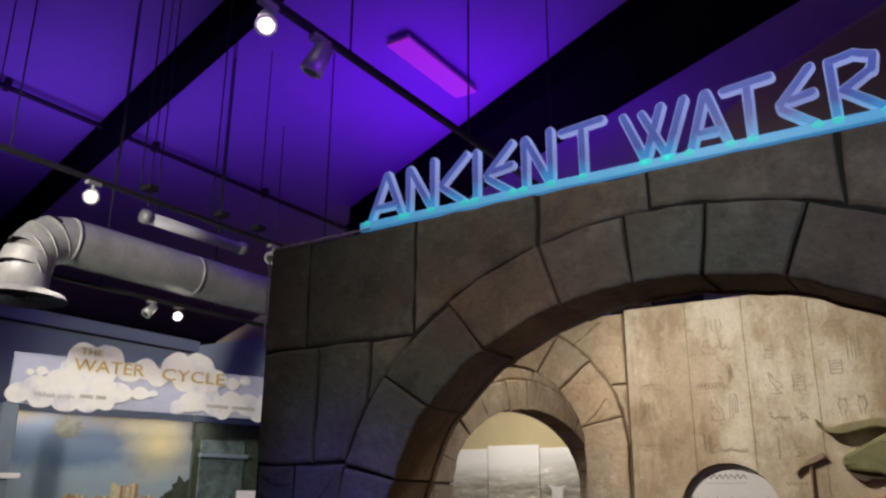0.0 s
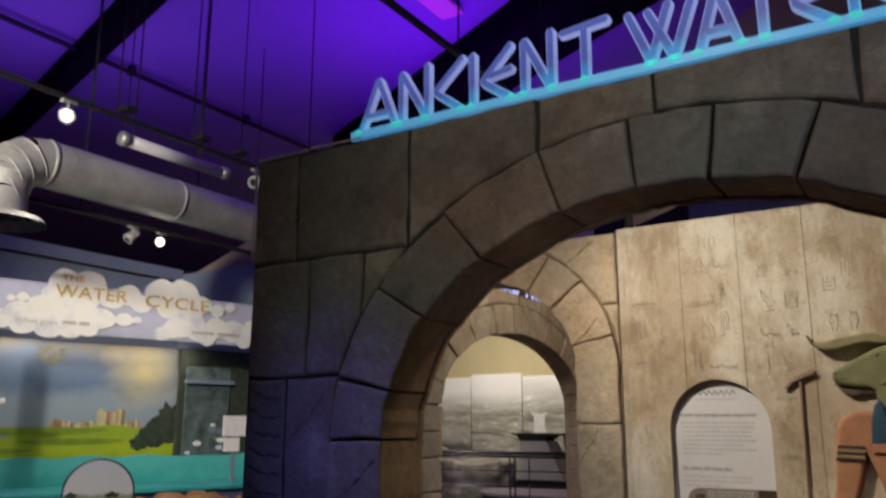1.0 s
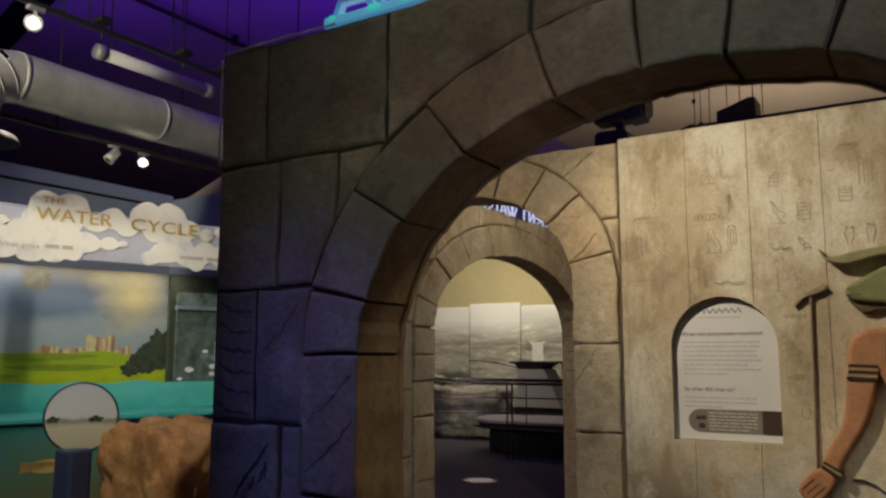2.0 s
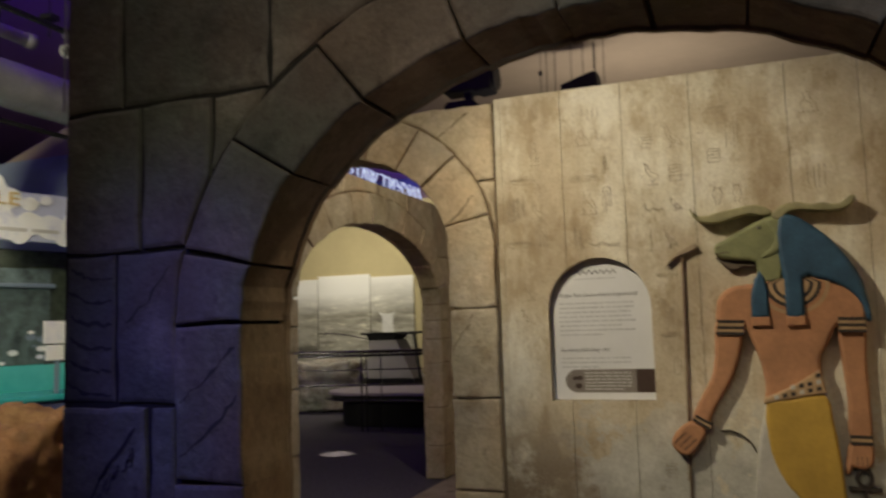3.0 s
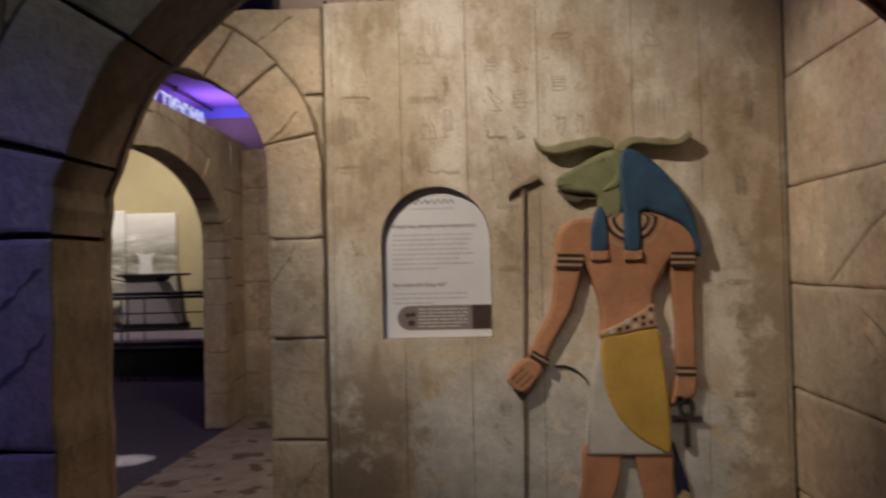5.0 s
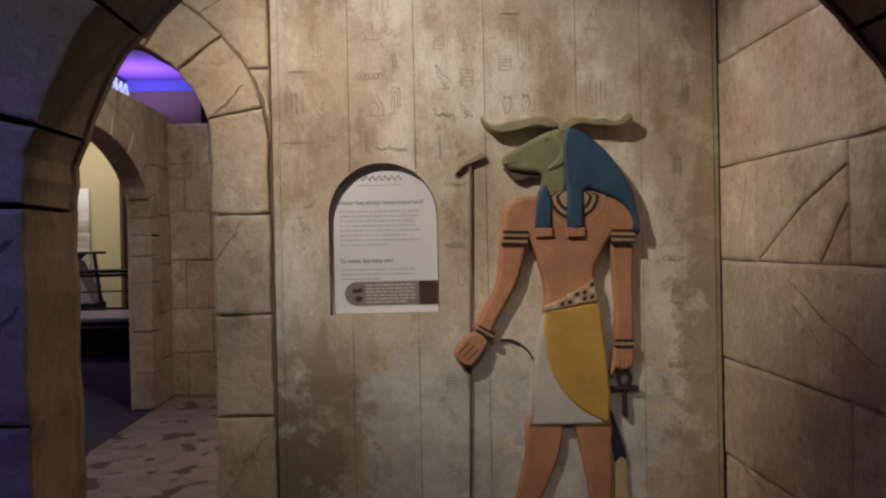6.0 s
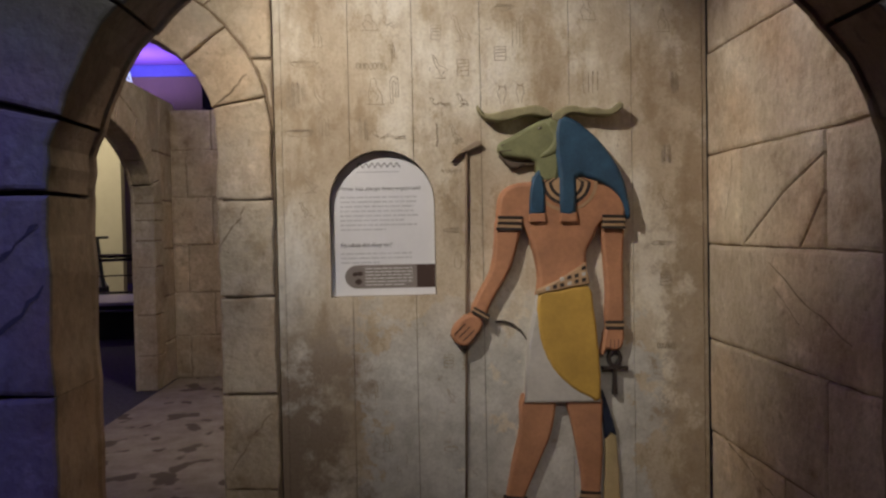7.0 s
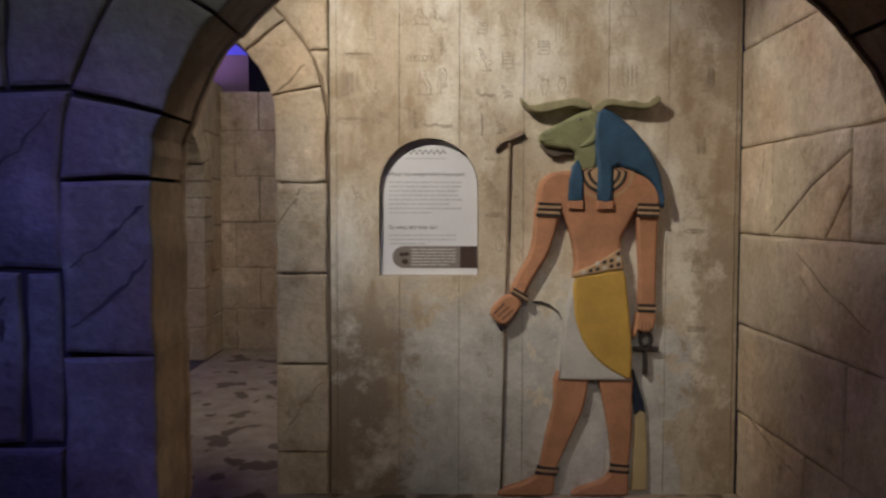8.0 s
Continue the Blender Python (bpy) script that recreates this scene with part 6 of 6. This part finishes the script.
part("hood", tube(bmesh.new(), [(-3.98, 13.02, 5.56), (-3.90, 13.02, 5.56)], 0.2, 16, radii=[0.20, 0.22]), BLACK, proj)
part("neck", boxed(-4.48, 12.96, 5.16, -4.34, 13.10, 5.36, 0.02), BLACK, proj)
part("driver_box", slab(bmesh.new(), [(-4.80, 4.42), (-4.22, 4.42), (-4.22, 5.12), (-4.30, 5.18), (-4.74, 5.18), (-4.80, 5.12)], on_y(13.25), [(0.02, 0), (0, 0.02), (0, 0.42), (0.02, 0.44)]), BLACK, proj)
part("stem", tube(bmesh.new(), [(-4.13, 13.02, 5.78), (-4.13, 13.02, HALL_TOP)], 0.022, 8), BLACK, proj)
spk = thing("hanging_speaker", "black loudspeaker hung from the hall ceiling", "loudspeaker")
part("box", slab(bmesh.new(), [(-2.82, 4.96), (-2.23, 4.96), (-2.23, 5.41), (-2.32, 5.43), (-2.82, 5.27)], on_y(13.45), [(0.004, 0), (0, 0.006), (0, 0.44), (0.006, 0.45)]), BLACK, spk)
part("bracket", tube(bmesh.new(), [(-2.30, 13.22, 5.38), (-2.30, 13.22, HALL_TOP)], 0.010, 6), BLACK, spk)
for x, z in ((-2.94, 5.21), (-2.85, 4.84), (-2.72, 4.81), (-2.47, 4.78), (-2.29, 4.81), (-2.11, 4.80), (-1.98, 5.67)):
    wire = thing("hanging_wire", "thin dark wire hanging from the hall ceiling", "wire", "hanging wires")
    part("strand", tube(bmesh.new(), [(x, 12.1, HALL_TOP), (x + 0.008, 12.1, 5.4), (x, 12.1, 4.6)], 0.0065, 6), BLACK, wire)
    part("clip", boxed(x - 0.026, 12.08, z - 0.03, x + 0.026, 12.12, z + 0.03, 0.005), BLACK, wire)

# ---- the gallery ----
def rock_photo(name, shift, haze):
    """A black-and-white rock photograph: white sky over banded grey stone."""
    m, n, l, b = material(name, 0.4)
    pos = n.new("ShaderNodeNewGeometry")
    sep = n.new("ShaderNodeSeparateXYZ")
    l.new(pos.outputs["Position"], sep.inputs[0])
    mr = n.new("ShaderNodeMapRange")
    mr.inputs[1].default_value, mr.inputs[2].default_value = 0.4, 2.5
    l.new(sep.outputs["Z"], mr.inputs[0])
    mp = n.new("ShaderNodeMapping")
    mp.inputs["Location"].default_value = (shift, 0, shift)
    mp.inputs["Scale"].default_value = (0.7, 1, 5.0)
    l.new(pos.outputs["Position"], mp.inputs["Vector"])
    tex = n.new("ShaderNodeTexNoise")
    tex.inputs["Scale"].default_value, tex.inputs["Detail"].default_value, tex.inputs["Roughness"].default_value = 1.3, 9, 0.66
    l.new(mp.outputs["Vector"], tex.inputs["Vector"])
    rock = ramp(n, l, tex.outputs["Fac"], [(0.34, (0.11, 0.105, 0.088)), (0.42, (0.27, 0.26, 0.22)), (0.52, (0.40, 0.385, 0.33)), (0.60, (0.47, 0.455, 0.40)), (0.68, (0.66, 0.65, 0.61))])
    ledges = ramp(n, l, noise_tex(n, l, 4.2, 8, 0.70, (0.8, 1.0, 2.6)), [(0.34, (0.35, 0.35, 0.34)), (0.42, (0.88, 0.88, 0.88)), (0.57, (1.0, 1.0, 1.0)), (0.62, (1.9, 1.9, 1.85))])
    rock = mix(n, l, rock, ledges, 0.8, "MULTIPLY")
    sky = ramp(n, l, mr.outputs[0], [(0.62, (0, 0, 0)), (haze, (1, 1, 1))])
    l.new(mix(n, l, rock, (0.80, 0.80, 0.79), sky), b.inputs["Base Color"])
    return m


for i, (x0, x1, top) in enumerate(((-10.1, -8.97, 2.50), (-8.95, -7.70, 2.56), (-7.68, -6.69, 2.49))):
    mural = thing("photo_mural", "tall black-and-white rock photograph panel on the gallery wall", "mural", "photo murals")
    part("print", boxed(x0, 15.74, 0.3, x1, 15.80, top, 0.01), rock_photo("rock_photo_print", 3.7 * i, (0.86, 0.84, 1.0)[i]), mural)
cascade = [(-7.46, 1.10), (-7.12, 1.10), (-7.17, 1.50), (-7.16, 1.66), (-7.10, 1.74), (-7.24, 1.70), (-7.36, 1.71), (-7.50, 1.74), (-7.42, 1.64), (-7.42, 1.45)]
part("printed_cascade", flat(bmesh.new(), cascade, on_y(15.738), 0.0, 0.003), plain("pale_cascade_print", (0.66, 0.66, 0.65), 0.4, 0, 0.12, 14), mural, "white printed waterfall")
RAIL = plain("polished_dark_steel", (0.20, 0.19, 0.20), 0.25, 0.9, 0.1)
PURPLETOP = plain("lilac_vinyl", (0.40, 0.33, 0.43), 0.4, 0, 0.1, 4)
GY = 11.2
rail = thing("guard_rail", "dark polished metal guard rail with a double top bar", "railing")
rail_y = lambda x: 10.5 + 0.2 * (x + 4.42)
for z, r in ((1.085, 0.024), (1.035, 0.020), (0.84, 0.009), (0.63, 0.015)):
    part("bar", tube(bmesh.new(), [(-9.2, rail_y(-9.2), z), (-3.5, rail_y(-3.5), z)], r, 10), RAIL, rail)
for x, r in ((-9.0, 0.013), (-7.36, 0.013), (-7.29, 0.013), (-7.05, 0.008), (-5.22, 0.013), (-5.15, 0.013), (-4.95, 0.008), (-3.6, 0.013)):
    part("post", tube(bmesh.new(), [(x, rail_y(x), 0.0), (x, rail_y(x), 1.04)], r, 8), RAIL, rail)
plat = thing("display_platform", "low display platform with a lilac top, steel rims and dark sides", "platform")


def stadium(x0, x1, y0, y1):
    r = (y1 - y0) / 2
    return [(x1, y0), (x1, y1)] + [(x0 + r - r * math.sin(radians(a)), (y0 + y1) / 2 + r * math.cos(radians(a))) for a in range(0, 181, 12)]


lie = lambda u, v, w: Vector((u, v, w))
part("top", slab(bmesh.new(), stadium(-6.20, -3.35, 10.66, 12.05), lie, [(0, 0.455), (0, 0.485), (0.012, 0.495)]), PURPLETOP, plat, "lilac top")
part("skirt", slab(bmesh.new(), stadium(-6.14, -3.35, 10.71, 12.00), lie, [(0, 0.405), (0, 0.454)]), BLACK, plat)
part("rim", slab(bmesh.new(), stadium(-6.26, -3.33, 10.63, 12.10), lie, [(0, 0.375), (0, 0.398), (0.004, 0.404)]), RAIL, plat, "polished steel rim")
part("plinth", slab(bmesh.new(), stadium(-6.00, -3.40, 10.85, 11.9), lie, [(0, 0.003), (0, 0.374)]), BLACK, plat)
desk = thing("gallery_desk", "black-topped pale desk with a flared base behind the rail", "desk")
part("top", boxed(-6.62, GY + 1.9, 1.285, -5.66, GY + 2.6, 1.325, 0.012), BLACK, desk)
part("under_shelf", slab(bmesh.new(), [(-6.56, 1.284), (-6.48, 1.19), (-6.05, 1.19), (-5.93, 1.284)], on_y(GY + 2.5), [(0, 0), (0, 0.5)]), BLACK, desk)
part("cabinet", slab(bmesh.new(), [(-6.50, 1.189), (-6.56, 0.52), (-5.66, 0.52), (-5.98, 1.189)], on_y(GY + 2.5), [(0.01, 0), (0, 0.01), (0, 0.48), (0.01, 0.49)]), plain("pale_grey_laminate", (0.50, 0.47, 0.46), 0.5, 0, 0.08, 3), desk)
part("kick_board", boxed(-6.58, GY + 2.0, 0.0, -5.64, GY + 2.5, 0.519, 0.01), BLACK, desk)
part("strut", slab(bmesh.new(), [(-5.72, 1.284), (-5.67, 1.284), (-5.58, 0.50), (-5.63, 0.50)], on_y(GY + 2.2), [(0, 0), (0, 0.04)]), BLACK, desk)
part("arm", tube(bmesh.new(), [(-7.62, GY + 2.2, 1.33), (-7.30, GY + 2.2, 1.325), (-6.95, GY + 2.2, 1.28), (-6.55, GY + 2.2, 1.19)], 0.012, 8), RAIL, desk)
GREYROCK = stone("grey_cast_rock", (0.14, 0.14, 0.125), (0.42, 0.40, 0.36), (0.78, 0.77, 0.73), 0.0, 0.6, 0.03)
boulder("rock_model", "pale grey cast rock landscape standing on the gallery floor", -7.3, GY + 1.7, 1.5, 0.9, 0.86, 8.2, GREYROCK)
boulder("rock_model", "pale grey cast rock landscape standing on the gallery floor", -8.9, GY + 2.2, 1.3, 0.9, 1.05, 4.4, GREYROCK)
